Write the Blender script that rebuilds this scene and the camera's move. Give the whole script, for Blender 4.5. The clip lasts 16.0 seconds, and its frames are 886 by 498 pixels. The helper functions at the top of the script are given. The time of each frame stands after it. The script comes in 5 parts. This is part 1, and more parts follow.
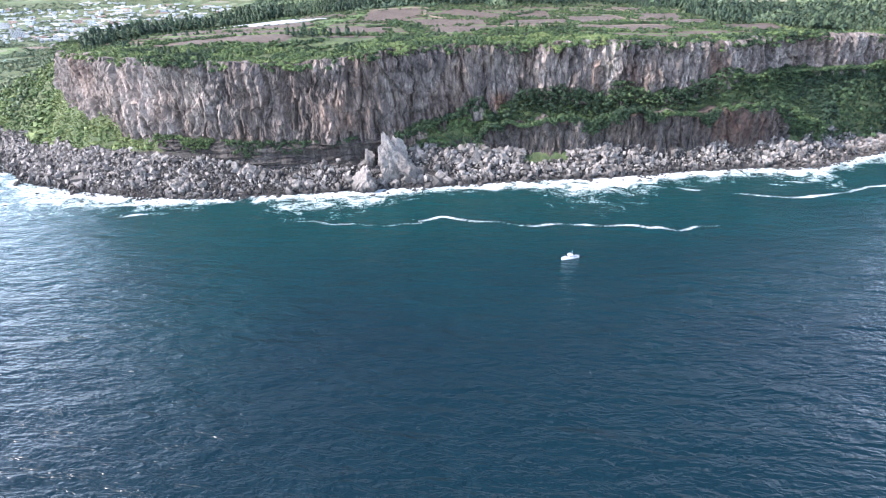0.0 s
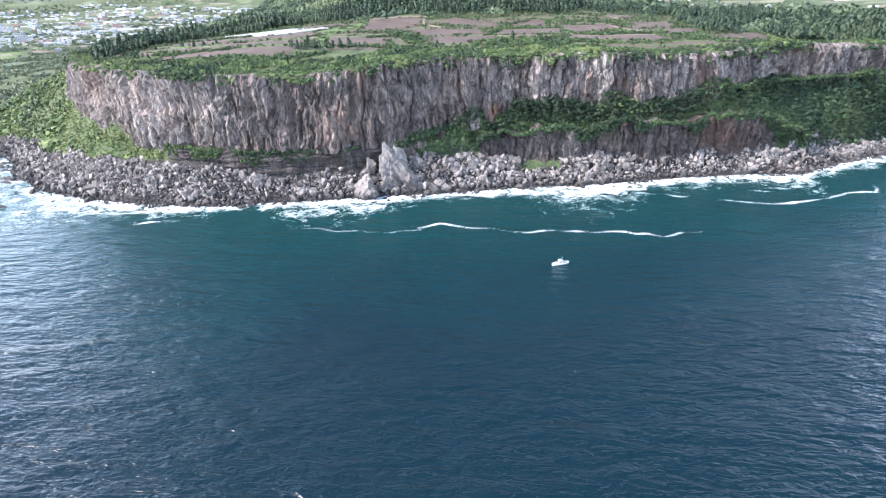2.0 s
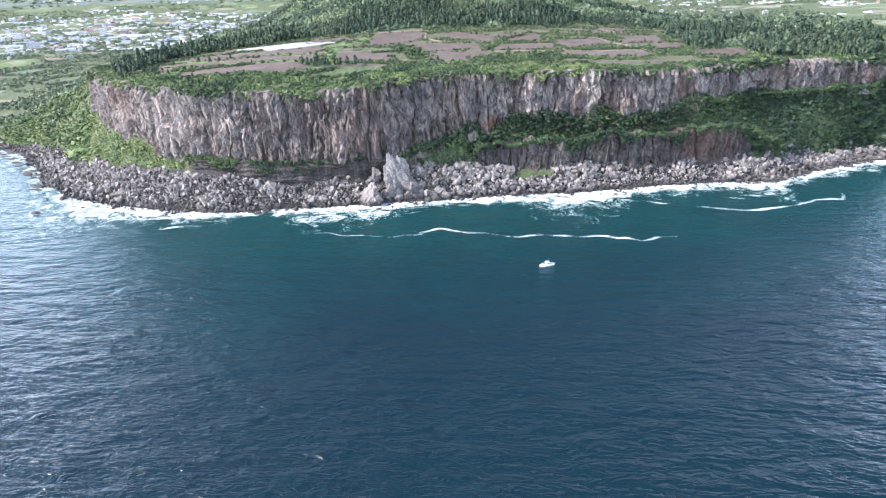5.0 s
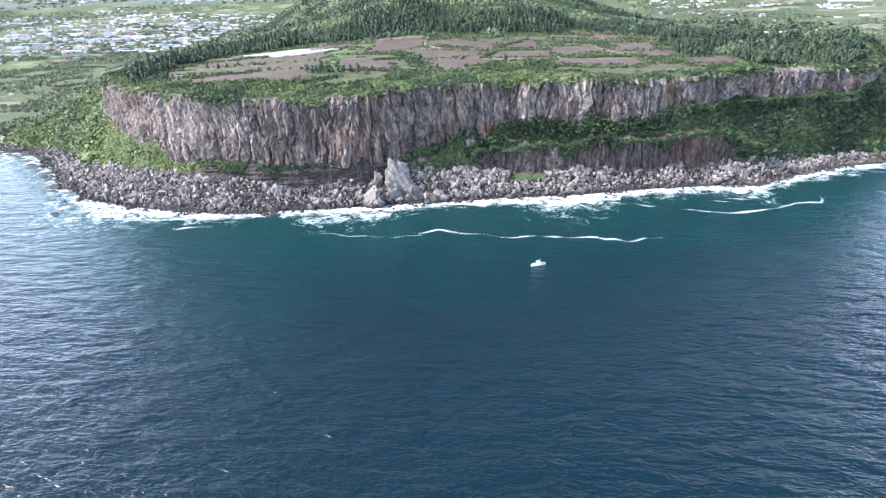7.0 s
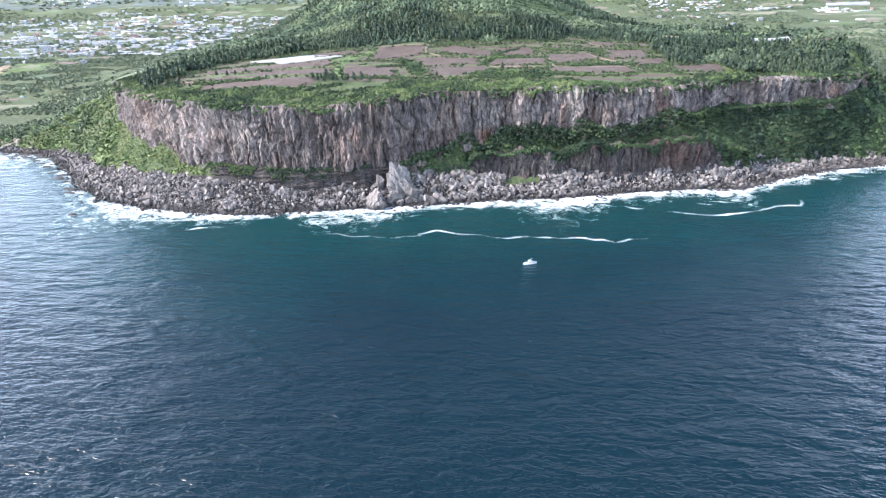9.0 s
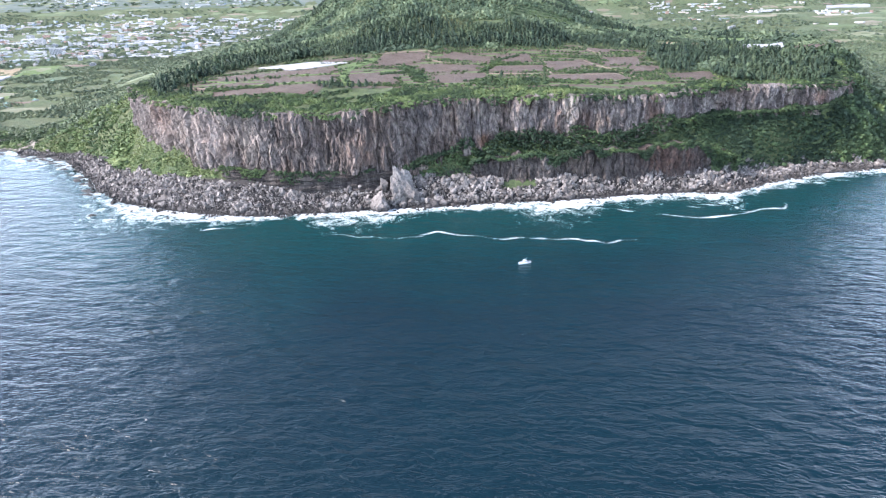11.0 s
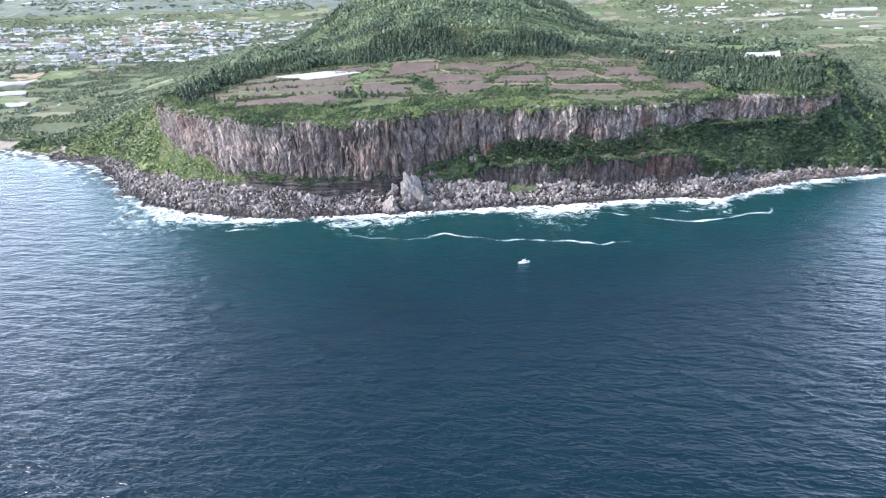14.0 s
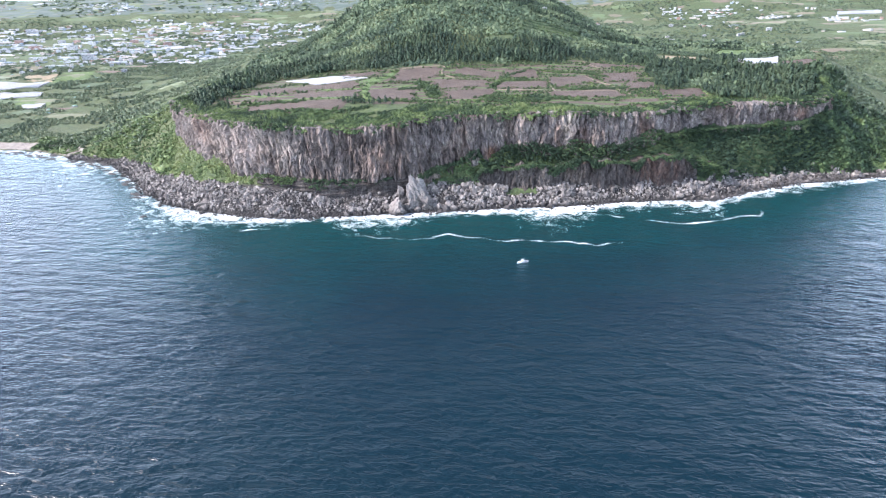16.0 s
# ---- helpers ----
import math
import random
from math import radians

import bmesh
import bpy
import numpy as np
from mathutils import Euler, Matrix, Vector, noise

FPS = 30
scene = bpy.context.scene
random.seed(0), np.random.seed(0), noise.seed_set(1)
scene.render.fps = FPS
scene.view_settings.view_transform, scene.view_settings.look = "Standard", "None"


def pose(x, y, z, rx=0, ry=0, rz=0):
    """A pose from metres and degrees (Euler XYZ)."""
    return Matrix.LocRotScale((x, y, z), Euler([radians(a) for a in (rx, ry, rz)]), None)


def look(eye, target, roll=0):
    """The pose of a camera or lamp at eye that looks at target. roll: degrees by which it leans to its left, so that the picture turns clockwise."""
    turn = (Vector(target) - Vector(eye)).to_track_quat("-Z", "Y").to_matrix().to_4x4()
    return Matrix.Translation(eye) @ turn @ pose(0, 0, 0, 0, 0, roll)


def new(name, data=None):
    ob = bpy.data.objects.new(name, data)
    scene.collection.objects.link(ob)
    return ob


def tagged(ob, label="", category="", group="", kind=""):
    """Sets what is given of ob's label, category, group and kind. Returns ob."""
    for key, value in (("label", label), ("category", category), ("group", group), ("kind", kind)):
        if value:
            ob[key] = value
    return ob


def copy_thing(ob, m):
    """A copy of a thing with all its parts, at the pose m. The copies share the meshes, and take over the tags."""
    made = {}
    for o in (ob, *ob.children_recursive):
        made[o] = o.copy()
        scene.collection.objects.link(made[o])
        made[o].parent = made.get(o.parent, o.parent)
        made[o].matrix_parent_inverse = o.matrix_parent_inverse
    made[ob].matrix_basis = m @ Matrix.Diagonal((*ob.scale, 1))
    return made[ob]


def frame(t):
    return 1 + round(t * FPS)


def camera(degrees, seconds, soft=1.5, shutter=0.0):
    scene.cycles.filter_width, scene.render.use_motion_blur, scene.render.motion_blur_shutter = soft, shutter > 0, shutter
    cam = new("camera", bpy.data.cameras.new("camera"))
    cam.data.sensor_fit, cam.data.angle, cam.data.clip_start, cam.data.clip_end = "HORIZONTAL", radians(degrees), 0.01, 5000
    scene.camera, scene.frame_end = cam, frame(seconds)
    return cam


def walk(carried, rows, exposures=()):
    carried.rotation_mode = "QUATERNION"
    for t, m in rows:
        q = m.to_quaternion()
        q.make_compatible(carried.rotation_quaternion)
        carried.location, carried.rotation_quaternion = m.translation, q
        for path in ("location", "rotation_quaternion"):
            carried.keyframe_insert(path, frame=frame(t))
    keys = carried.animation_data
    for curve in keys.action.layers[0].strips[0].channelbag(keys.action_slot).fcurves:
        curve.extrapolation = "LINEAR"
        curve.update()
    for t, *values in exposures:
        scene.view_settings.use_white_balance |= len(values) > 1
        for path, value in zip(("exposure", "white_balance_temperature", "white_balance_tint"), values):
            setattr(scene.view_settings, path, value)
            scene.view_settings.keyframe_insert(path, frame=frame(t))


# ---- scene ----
cam = camera(75.0, 16.0, soft=1.2)
PATH = [
    (0, (0.029, 2.968, 148.355), (0.083, 4.806, 147.567), -1.4),
    (0.5, (0.693, -0.706, 151.413), (0.746, 1.131, 150.625), -1.4),
    (1, (0.621, -5.11, 154.63), (0.675, -3.273, 153.842), -1.5),
    (1.5, (0.515, -10.058, 157.881), (0.569, -8.221, 157.092), -1.5),
    (2, (1.423, -15.778, 161.918), (1.475, -13.942, 161.126), -1.6),
    (2.5, (1.741, -20.644, 164.479), (1.792, -18.807, 163.688), -1.5),
    (3, (1.537, -27.211, 167.716), (1.588, -25.374, 166.926), -1.5),
    (3.5, (2.23, -33.075, 170.269), (2.28, -31.238, 169.479), -1.5),
    (4, (2.745, -39.83, 173.197), (2.792, -37.993, 172.408), -1.6),
    (6.3, (4.3, -71.587, 187.415), (4.341, -69.748, 186.629), -1.7),
    (6.5, (4.523, -73.602, 188.3), (4.565, -71.765, 187.511), -1.6),
    (7, (4.873, -81.279, 191.583), (4.914, -79.442, 190.795), -1.6),
    (7.5, (5.186, -88.289, 194.282), (5.225, -86.451, 193.494), -1.6),
    (8, (6.114, -95.4, 197.598), (6.152, -93.562, 196.809), -1.6),
    (8.5, (6.082, -102.38, 200.398), (6.121, -100.542, 199.61), -1.5),
    (9, (7.087, -110.27, 203.162), (7.124, -108.431, 202.375), -1.5),
    (11.5, (9.111, -146.292, 219.152), (9.137, -144.453, 218.365), -1.5),
    (12, (8.662, -153.789, 222.614), (8.688, -151.95, 221.828), -1.5),
    (12.5, (8.963, -160.764, 225.283), (8.985, -158.925, 224.498), -1.6),
    (13, (9.959, -168.353, 228.49), (9.972, -166.513, 227.705), -1.6),
    (13.5, (10.386, -175.065, 232.273), (10.39, -173.226, 231.486), -1.6),
    (14, (10.535, -182.742, 234.792), (10.533, -180.903, 234.006), -1.6),
    (14.5, (10.609, -189.352, 237.552), (10.6, -187.513, 236.766), -1.6),
    (15, (11.337, -196.711, 240.928), (11.324, -194.872, 240.142), -1.6),
    (15.5, (11.853, -204.243, 244.114), (11.838, -202.404, 243.328), -1.5),
    (16, (12.368, -211.519, 247.038), (12.349, -209.68, 246.252), -1.5),
]
walk(cam, [(t, look(eye, target, roll)) for t, eye, target, roll in PATH], exposures=[(0.0, 1.37, 6050, 19), (16.0, 1.19, 6050, 20)])

# ---- light ----
SUN_EL, SUN_AZ = 41.0, -98.0          # degrees; azimuth from +y, clockwise
world = bpy.data.worlds.new("sky")
scene.world = world
world.use_nodes = True
wn = world.node_tree
sky = wn.nodes.new("ShaderNodeTexSky")
sky.sky_type, sky.sun_disc = "NISHITA", False
sky.sun_elevation, sky.sun_rotation = radians(SUN_EL), radians(SUN_AZ)
sky.air_density, sky.dust_density, sky.ozone_density, sky.altitude = 1.2, 2.0, 3.0, 0
wn.nodes["Background"].inputs[1].default_value = 0.115
# humid sea air: the blue sky pales evenly towards the horizon
way = wn.nodes.new("ShaderNodeTexCoord")
split = wn.nodes.new("ShaderNodeSeparateXYZ")
pale = wn.nodes.new("ShaderNodeValToRGB")
pale.color_ramp.interpolation = "EASE"
pale.color_ramp.elements[0].position, pale.color_ramp.elements[0].color = 0.0, (19.5, 23.0, 26.0, 1)
pale.color_ramp.elements[1].position, pale.color_ramp.elements[1].color = 0.5, (0, 0, 0, 1)
both = wn.nodes.new("ShaderNodeMix")
both.data_type, both.blend_type = "RGBA", "ADD"
both.inputs[0].default_value = 1.0
wn.links.new(way.outputs["Generated"], split.inputs[0])
wn.links.new(split.outputs[2], pale.inputs[0])
wn.links.new(sky.outputs[0], both.inputs[6])
wn.links.new(pale.outputs[0], both.inputs[7])
wn.links.new(both.outputs[2], wn.nodes["Background"].inputs[0])
sun = new("sun", bpy.data.lights.new("sun", "SUN"))
sun.data.energy, sun.data.angle, sun.data.color = 4.3, radians(1.2), (1.0, 0.925, 0.82)
to_sun = Vector((math.sin(radians(SUN_AZ)) * math.cos(radians(SUN_EL)), math.cos(radians(SUN_AZ)) * math.cos(radians(SUN_EL)), math.sin(radians(SUN_EL))))
sun.matrix_world = look((0, 0, 400), Vector((0, 0, 400)) - to_sun)


# ---- materials ----
def shader(name, rough=0.9):
    m = bpy.data.materials.new(name)
    m.use_nodes = True
    nt = m.node_tree
    b = nt.nodes["Principled BSDF"]
    b.inputs["Roughness"].default_value = rough
    return m, nt, b


def noise_tex(nt, vec, scale, detail=4.0, rough=0.55, stretch=None, distort=0.0):
    n = nt.nodes.new("ShaderNodeTexNoise")
    n.inputs["Scale"].default_value = scale
    n.inputs["Detail"].default_value = detail
    n.inputs["Roughness"].default_value = rough
    n.inputs["Distortion"].default_value = distort
    if stretch:
        mp = nt.nodes.new("ShaderNodeMapping")
        mp.inputs["Scale"].default_value = stretch
        nt.links.new(vec, mp.inputs["Vector"])
        vec = mp.outputs[0]
    nt.links.new(vec, n.inputs["Vector"])
    return n.outputs["Fac"]


def ramp(nt, fac, stops, mode="LINEAR"):
    r = nt.nodes.new("ShaderNodeValToRGB")
    r.color_ramp.interpolation = mode
    el = r.color_ramp.elements
    while len(el) < len(stops):
        el.new(0.5)
    for e, (p, c) in zip(el, stops):
        e.position = p
        e.color = (*c, 1) if len(c) == 3 else c
    nt.links.new(fac, r.inputs[0])
    return r.outputs[0]


def mix(nt, fac, a, b, blend="MIX"):
    m = nt.nodes.new("ShaderNodeMix")
    m.data_type, m.blend_type = "RGBA", blend
    for sock, v in ((m.inputs[0], fac), (m.inputs[6], a), (m.inputs[7], b)):
        if isinstance(v, (int, float)):
            sock.default_value = v
        elif isinstance(v, tuple):
            sock.default_value = (*v, 1)
        else:
            nt.links.new(v, sock)
    return m.outputs[2]


def calc(nt, op, a, b=0.0, clamp=False):
    m = nt.nodes.new("ShaderNodeMath")
    m.operation, m.use_clamp = op, clamp
    for sock, v in zip(m.inputs, (a, b)):
        if isinstance(v, (int, float)):
            sock.default_value = v
        else:
            nt.links.new(v, sock)
    return m.outputs[0]


def bump(nt, b, height, strength=0.5, distance=1.0):
    n = nt.nodes.new("ShaderNodeBump")
    n.inputs["Strength"].default_value = strength
    n.inputs["Distance"].default_value = distance
    nt.links.new(height, n.inputs["Height"])
    nt.links.new(n.outputs[0], b.inputs["Normal"])


def coords(nt, which="Object"):
    return nt.nodes.new("ShaderNodeTexCoord").outputs[which]


def attr(nt, name):
    a = nt.nodes.new("ShaderNodeAttribute")
    a.attribute_name = name
    return a


def grass_material():
    m, nt, b = shader("hillside_grass")
    v = coords(nt)
    big, mid, fine = noise_tex(nt, v, 0.012, 5), noise_tex(nt, v, 0.09, 5, 0.65), noise_tex(nt, v, 0.7, 4, 0.7)
    c1 = ramp(nt, mid, [(0.3, (0.034, 0.056, 0.022)), (0.5, (0.066, 0.1, 0.036)), (0.7, (0.115, 0.15, 0.055))])
    c2 = ramp(nt, mid, [(0.3, (0.044, 0.064, 0.024)), (0.6, (0.092, 0.112, 0.042)), (0.75, (0.13, 0.135, 0.06))])
    c = mix(nt, ramp(nt, big, [(0.42, (0, 0, 0)), (0.6, (1, 1, 1))]), c1, c2)
    c = mix(nt, 0.5, c, ramp(nt, fine, [(0.3, (0.4, 0.4, 0.4)), (0.7, (1, 1, 1))]), "MULTIPLY")
    zone = nt.nodes.new("ShaderNodeSeparateColor")
    nt.links.new(attr(nt, "zone").outputs["Color"], zone.inputs[0])
    # ground among the boulders: shade of the gaps painted in as near-black
    rock = ramp(nt, fine, [(0.3, (0.012, 0.011, 0.011)), (0.5, (0.028, 0.026, 0.025)), (0.7, (0.06, 0.056, 0.053))])
    sand = ramp(nt, mid, [(0.3, (0.17, 0.15, 0.13)), (0.7, (0.29, 0.26, 0.225))])
    lawn = ramp(nt, mid, [(0.34, (0.04, 0.07, 0.022)), (0.5, (0.075, 0.115, 0.035)), (0.58, (0.07, 0.1, 0.034)), (0.75, (0.11, 0.125, 0.05))])
    # narrow terraced strips, alternately ploughed and grassed
    strips = nt.nodes.new("ShaderNodeTexWave")
    strips.bands_direction = "Y"
    strips.inputs["Scale"].default_value = 0.014
    strips.inputs["Distortion"].default_value = 7.0
    strips.inputs["Detail"].default_value = 3.0
    strips.inputs["Detail Scale"].default_value = 0.6
    nt.links.new(v, strips.inputs["Vector"])
    bare = ramp(nt, fine, [(0.3, (0.062, 0.046, 0.034)), (0.7, (0.106, 0.081, 0.06))])
    lawn = mix(nt, ramp(nt, calc(nt, "ADD", strips.outputs["Fac"], calc(nt, "MULTIPLY", calc(nt, "SUBTRACT", mid, 0.5), 0.6)), [(0.3, (0, 0, 0)), (0.38, (1, 1, 1))]), lawn, bare)
    edge = calc(nt, "MULTIPLY", calc(nt, "SUBTRACT", mid, 0.5), 0.9)
    for k, col in ((2, lawn), (0, rock), (1, sand)):
        w = ramp(nt, calc(nt, "ADD", zone.outputs[k], edge), [(0.4, (0, 0, 0)), (0.6, (1, 1, 1))])
        c = mix(nt, w, c, col)
    nt.links.new(c, b.inputs["Base Color"])
    bump(nt, b, calc(nt, "ADD", mid, fine), 0.8, 1.5)
    return m


def cliff_material(dark=1.0, name="columnar_cliff_rock"):
    m, nt, b = shader(name, 0.85)
    v = attr(nt, "face").outputs["Vector"]
    broad = noise_tex(nt, v, 0.022, 4, 0.6, (1, 0.5, 1))
    patchy = noise_tex(nt, v, 0.05, 5, 0.6, (1, 0.45, 1), 0.6)
    streak = noise_tex(nt, v, 0.13, 6, 0.68, (1, 0.36, 1), 1.0)
    fine = noise_tex(nt, v, 0.75, 5, 0.7, (1, 0.4, 1), 0.5)
    mixed = calc(nt, "ADD", calc(nt, "MULTIPLY", streak, 0.6), calc(nt, "MULTIPLY", patchy, 0.4))
    c = ramp(nt, mixed, [(0.36, (0.07, 0.064, 0.064)), (0.45, (0.185, 0.172, 0.17)), (0.53, (0.31, 0.292, 0.286)), (0.62, (0.58, 0.555, 0.53))])
    warm = ramp(nt, mixed, [(0.36, (0.09, 0.07, 0.064)), (0.49, (0.235, 0.19, 0.168)), (0.62, (0.5, 0.44, 0.385))])
    c = mix(nt, ramp(nt, broad, [(0.48, (0, 0, 0)), (0.64, (1, 1, 1))]), c, warm)
    stain_tone = attr(nt, "stain_tone")
    grained = mix(nt, 1.0, stain_tone.outputs["Color"], ramp(nt, mixed, [(0.36, (0.4, 0.4, 0.4)), (0.48, (0.9, 0.9, 0.9)), (0.6, (1.5, 1.5, 1.5))]), "MULTIPLY")
    c = mix(nt, stain_tone.outputs["Alpha"], c, grained)
    c = mix(nt, 0.6, c, ramp(nt, fine, [(0.32, (0.35, 0.34, 0.35)), (0.5, (0.9, 0.9, 0.9)), (0.66, (1.3, 1.3, 1.3))]), "MULTIPLY")
    # joints between the columns
    vo = nt.nodes.new("ShaderNodeTexVoronoi")
    vo.feature = "DISTANCE_TO_EDGE"
    mp = nt.nodes.new("ShaderNodeMapping")
    mp.inputs["Scale"].default_value = (0.17, 0.06, 1)
    wob = nt.nodes.new("ShaderNodeVectorMath")
    wob.operation = "MULTIPLY_ADD"
    wob.inputs[1].default_value = (3.0, 3.0, 0)
    nz = nt.nodes.new("ShaderNodeTexNoise")
    nz.inputs["Scale"].default_value = 0.2
    nt.links.new(v, nz.inputs["Vector"])
    nt.links.new(nz.outputs["Color"], wob.inputs[0])
    nt.links.new(v, wob.inputs[2])
    nt.links.new(wob.outputs[0], mp.inputs["Vector"])
    nt.links.new(mp.outputs[0], vo.inputs["Vector"])
    vo.inputs["Scale"].default_value = 1.0
    joint = ramp(nt, vo.outputs["Distance"], [(0.01, (0.25, 0.25, 0.25)), (0.09, (1, 1, 1))])
    c = mix(nt, 0.5, c, joint, "MULTIPLY")
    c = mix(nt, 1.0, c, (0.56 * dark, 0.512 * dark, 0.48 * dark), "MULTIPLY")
    nt.links.new(c, b.inputs["Base Color"])
    bump(nt, b, calc(nt, "ADD", calc(nt, "ADD", streak, calc(nt, "MULTIPLY", fine, 0.6)), calc(nt, "MULTIPLY", joint, 0.5)), 0.7, 1.2)
    return m


def sea_material():
    m, nt, b = shader("sea_water", 0.26)
    v = coords(nt)
    b.inputs["IOR"].default_value = 1.333
    shore = attr(nt, "shore").outputs["Fac"]
    patch = noise_tex(nt, v, 0.006, 4, 0.5)
    c = mix(nt, patch, (0.0022, 0.0115, 0.0185), (0.0024, 0.0155, 0.0215))
    c = mix(nt, ramp(nt, shore, [(0.0, (0, 0, 0)), (0.5, (0.4, 0.4, 0.4)), (1, (1, 1, 1))]), c, (0.002, 0.034, 0.037))
    # surf: aerated turquoise water, then white foam broken up by the waves
    surf = attr(nt, "surf").outputs["Fac"]
    line = attr(nt, "line").outputs["Fac"]
    f1 = noise_tex(nt, v, 0.05, 5, 0.7, (0.9, 1.1, 1), 1.0)
    f2 = noise_tex(nt, v, 0.4, 5, 0.72, (1, 1.1, 1), 1.2)
    rag = calc(nt, "ADD", calc(nt, "MULTIPLY", calc(nt, "SUBTRACT", f1, 0.5), 3.9), calc(nt, "MULTIPLY", calc(nt, "SUBTRACT", f2, 0.5), 1.6))
    edge = calc(nt, "ADD", surf, rag)
    c = mix(nt, ramp(nt, calc(nt, "ADD", edge, 0.12), [(0.0, (0, 0, 0)), (0.5, (0.8, 0.8, 0.8))]), c, (0.03, 0.125, 0.125))
    streak = calc(nt, "ADD", line, calc(nt, "MULTIPLY", calc(nt, "SUBTRACT", f2, 0.5), 1.7))
    lace = calc(nt, "ADD", edge, calc(nt, "MULTIPLY", calc(nt, "SUBTRACT", f2, 0.5), 2.2))
    foam = calc(nt, "MAXIMUM", ramp(nt, lace, [(0.15, (0, 0, 0)), (0.5, (0.5, 0.5, 0.5)), (1.0, (1, 1, 1))]), ramp(nt, streak, [(0.34, (0, 0, 0)), (0.7, (1, 1, 1))]))
    # a few small whitecaps far out
    cap = noise_tex(nt, v, 0.09, 6, 0.72, (0.6, 1.4, 1), 0.8)
    foam = calc(nt, "MAXIMUM", foam, ramp(nt, cap, [(0.785, (0, 0, 0)), (0.82, (0.5, 0.5, 0.5))]))
    c = mix(nt, foam, c, (0.7, 0.74, 0.75))
    nt.links.new(c, b.inputs["Base Color"])
    nt.links.new(calc(nt, "ADD", calc(nt, "MULTIPLY", foam, 0.55), 0.26), b.inputs["Roughness"])
    turned = nt.nodes.new("ShaderNodeMapping")
    turned.inputs["Rotation"].default_value = (0, 0, radians(8))
    nt.links.new(v, turned.inputs["Vector"])
    v = turned.outputs[0]
    swell = noise_tex(nt, v, 0.045, 3, 0.5, (0.55, 1.5, 1), 0.6)
    w1 = noise_tex(nt, v, 0.12, 3, 0.55, (0.6, 1.5, 1), 0.7)
    w2 = noise_tex(nt, v, 0.3, 2, 0.55, (0.7, 1.3, 1), 0.8)
    w3 = noise_tex(nt, v, 0.65, 1, 0.5, (0.8, 1.2, 1), 0.4)
    h = calc(nt, "ADD", calc(nt, "ADD", calc(nt, "MULTIPLY", swell, 2.9), calc(nt, "MULTIPLY", w1, 1.4)), calc(nt, "ADD", calc(nt, "MULTIPLY", w2, 0.45), calc(nt, "MULTIPLY", w3, 0.16)))
    h = calc(nt, "ADD", h, calc(nt, "MULTIPLY", foam, 0.25))
    bump(nt, b, h, 1.0, 1.0)
    return m


GRASS = grass_material()
CLIFF = cliff_material()
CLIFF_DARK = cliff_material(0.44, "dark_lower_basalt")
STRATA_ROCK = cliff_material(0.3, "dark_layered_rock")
SEA = sea_material()


# ---- plan of the coast ----
WATERLINE = [(-3900, 1300), (-1200, 960), (-860, 905), (-780, 885), (-660, 812), (-580, 778), (-500, 690), (-424, 592), (-367, 537), (-306, 505), (-257, 488), (-190, 474), (-111, 477),
             (-54, 484), (20, 488), (91, 496), (164, 497), (241, 508), (318, 513), (364, 505), (426, 540), (513, 573), (642, 592), (900, 640), (1500, 700), (3900, 900)]
# plateau rim: x, y, rim height, height of the foot in front, width of the slope in front
RIM = [(-560, 1750, 112, 112, 380), (-500, 1350, 114, 114, 330), (-440, 1050, 114, 114, 300), (-425, 860, 113, 113, 270), (-428, 745, 112, 104, 190), (-392, 680, 111, 84, 120), (-361, 633, 110, 68, 95), (-320, 594, 109, 55, 72),
       (-280, 563, 108, 46, 62), (-238, 538, 108, 42, 55), (-200, 522, 107, 36, 50), (-157, 518, 104, 24, 42), (-100, 516, 103, 22, 36), (-60, 516, 106, 24, 34), (-32, 517, 112, 34, 34),
       (5, 530, 113, 46, 46), (40, 538, 113, 58, 48), (75, 541, 112, 58, 48), (100, 545, 112, 68, 48), (172, 541, 113, 62, 46), (230, 547, 110, 64, 44), (282, 557, 108, 74, 48),
       (318, 567, 110, 78, 55), (367, 590, 111, 79, 70), (411, 602, 110, 78, 70), (474, 608, 107, 78, 66), (533, 617, 106, 78, 60), (575, 650, 108, 85, 70), (620, 740, 120, 112, 130),
       (700, 860, 124, 118, 170), (800, 1050, 128, 126, 260), (860, 1500, 120, 118, 400), (700, 2100, 90, 90, 500), (-200, 2300, 80, 80, 500), (-500, 2000, 95, 95, 450)]
LOWER = [(44, 531), (60, 526), (80, 525), (140, 524), (200, 524), (245, 526), (290, 529), (330, 536), (372, 548)]   # lower cliff, in front of the terrace


FIELD_ZONE = [(-347, 688), (-323, 803), (-298, 935), (-184, 908), (-76, 874), (58, 903), (193, 899), (274, 940), (396, 920), (335, 731), (394, 632), (234, 579), (68, 596), (-108, 629), (-210, 583)]
FOAM_EDGE = [(-3900, 1270), (-900, 890), (-745, 835), (-624, 752), (-534, 705), (-476, 640), (-415, 556), (-385, 508), (-342, 466), (-304, 460), (-253, 456), (-219, 450), (-176, 456), (-148, 466), (-115, 442), (-82, 438),
             (-51, 446), (-25, 458), (4, 473), (37, 472), (71, 474), (100, 468), (128, 436), (160, 448), (211, 480), (246, 482), (296, 490), (326, 473), (345, 466), (374, 500), (438, 520), (520, 555), (650, 578), (3900, 880)]
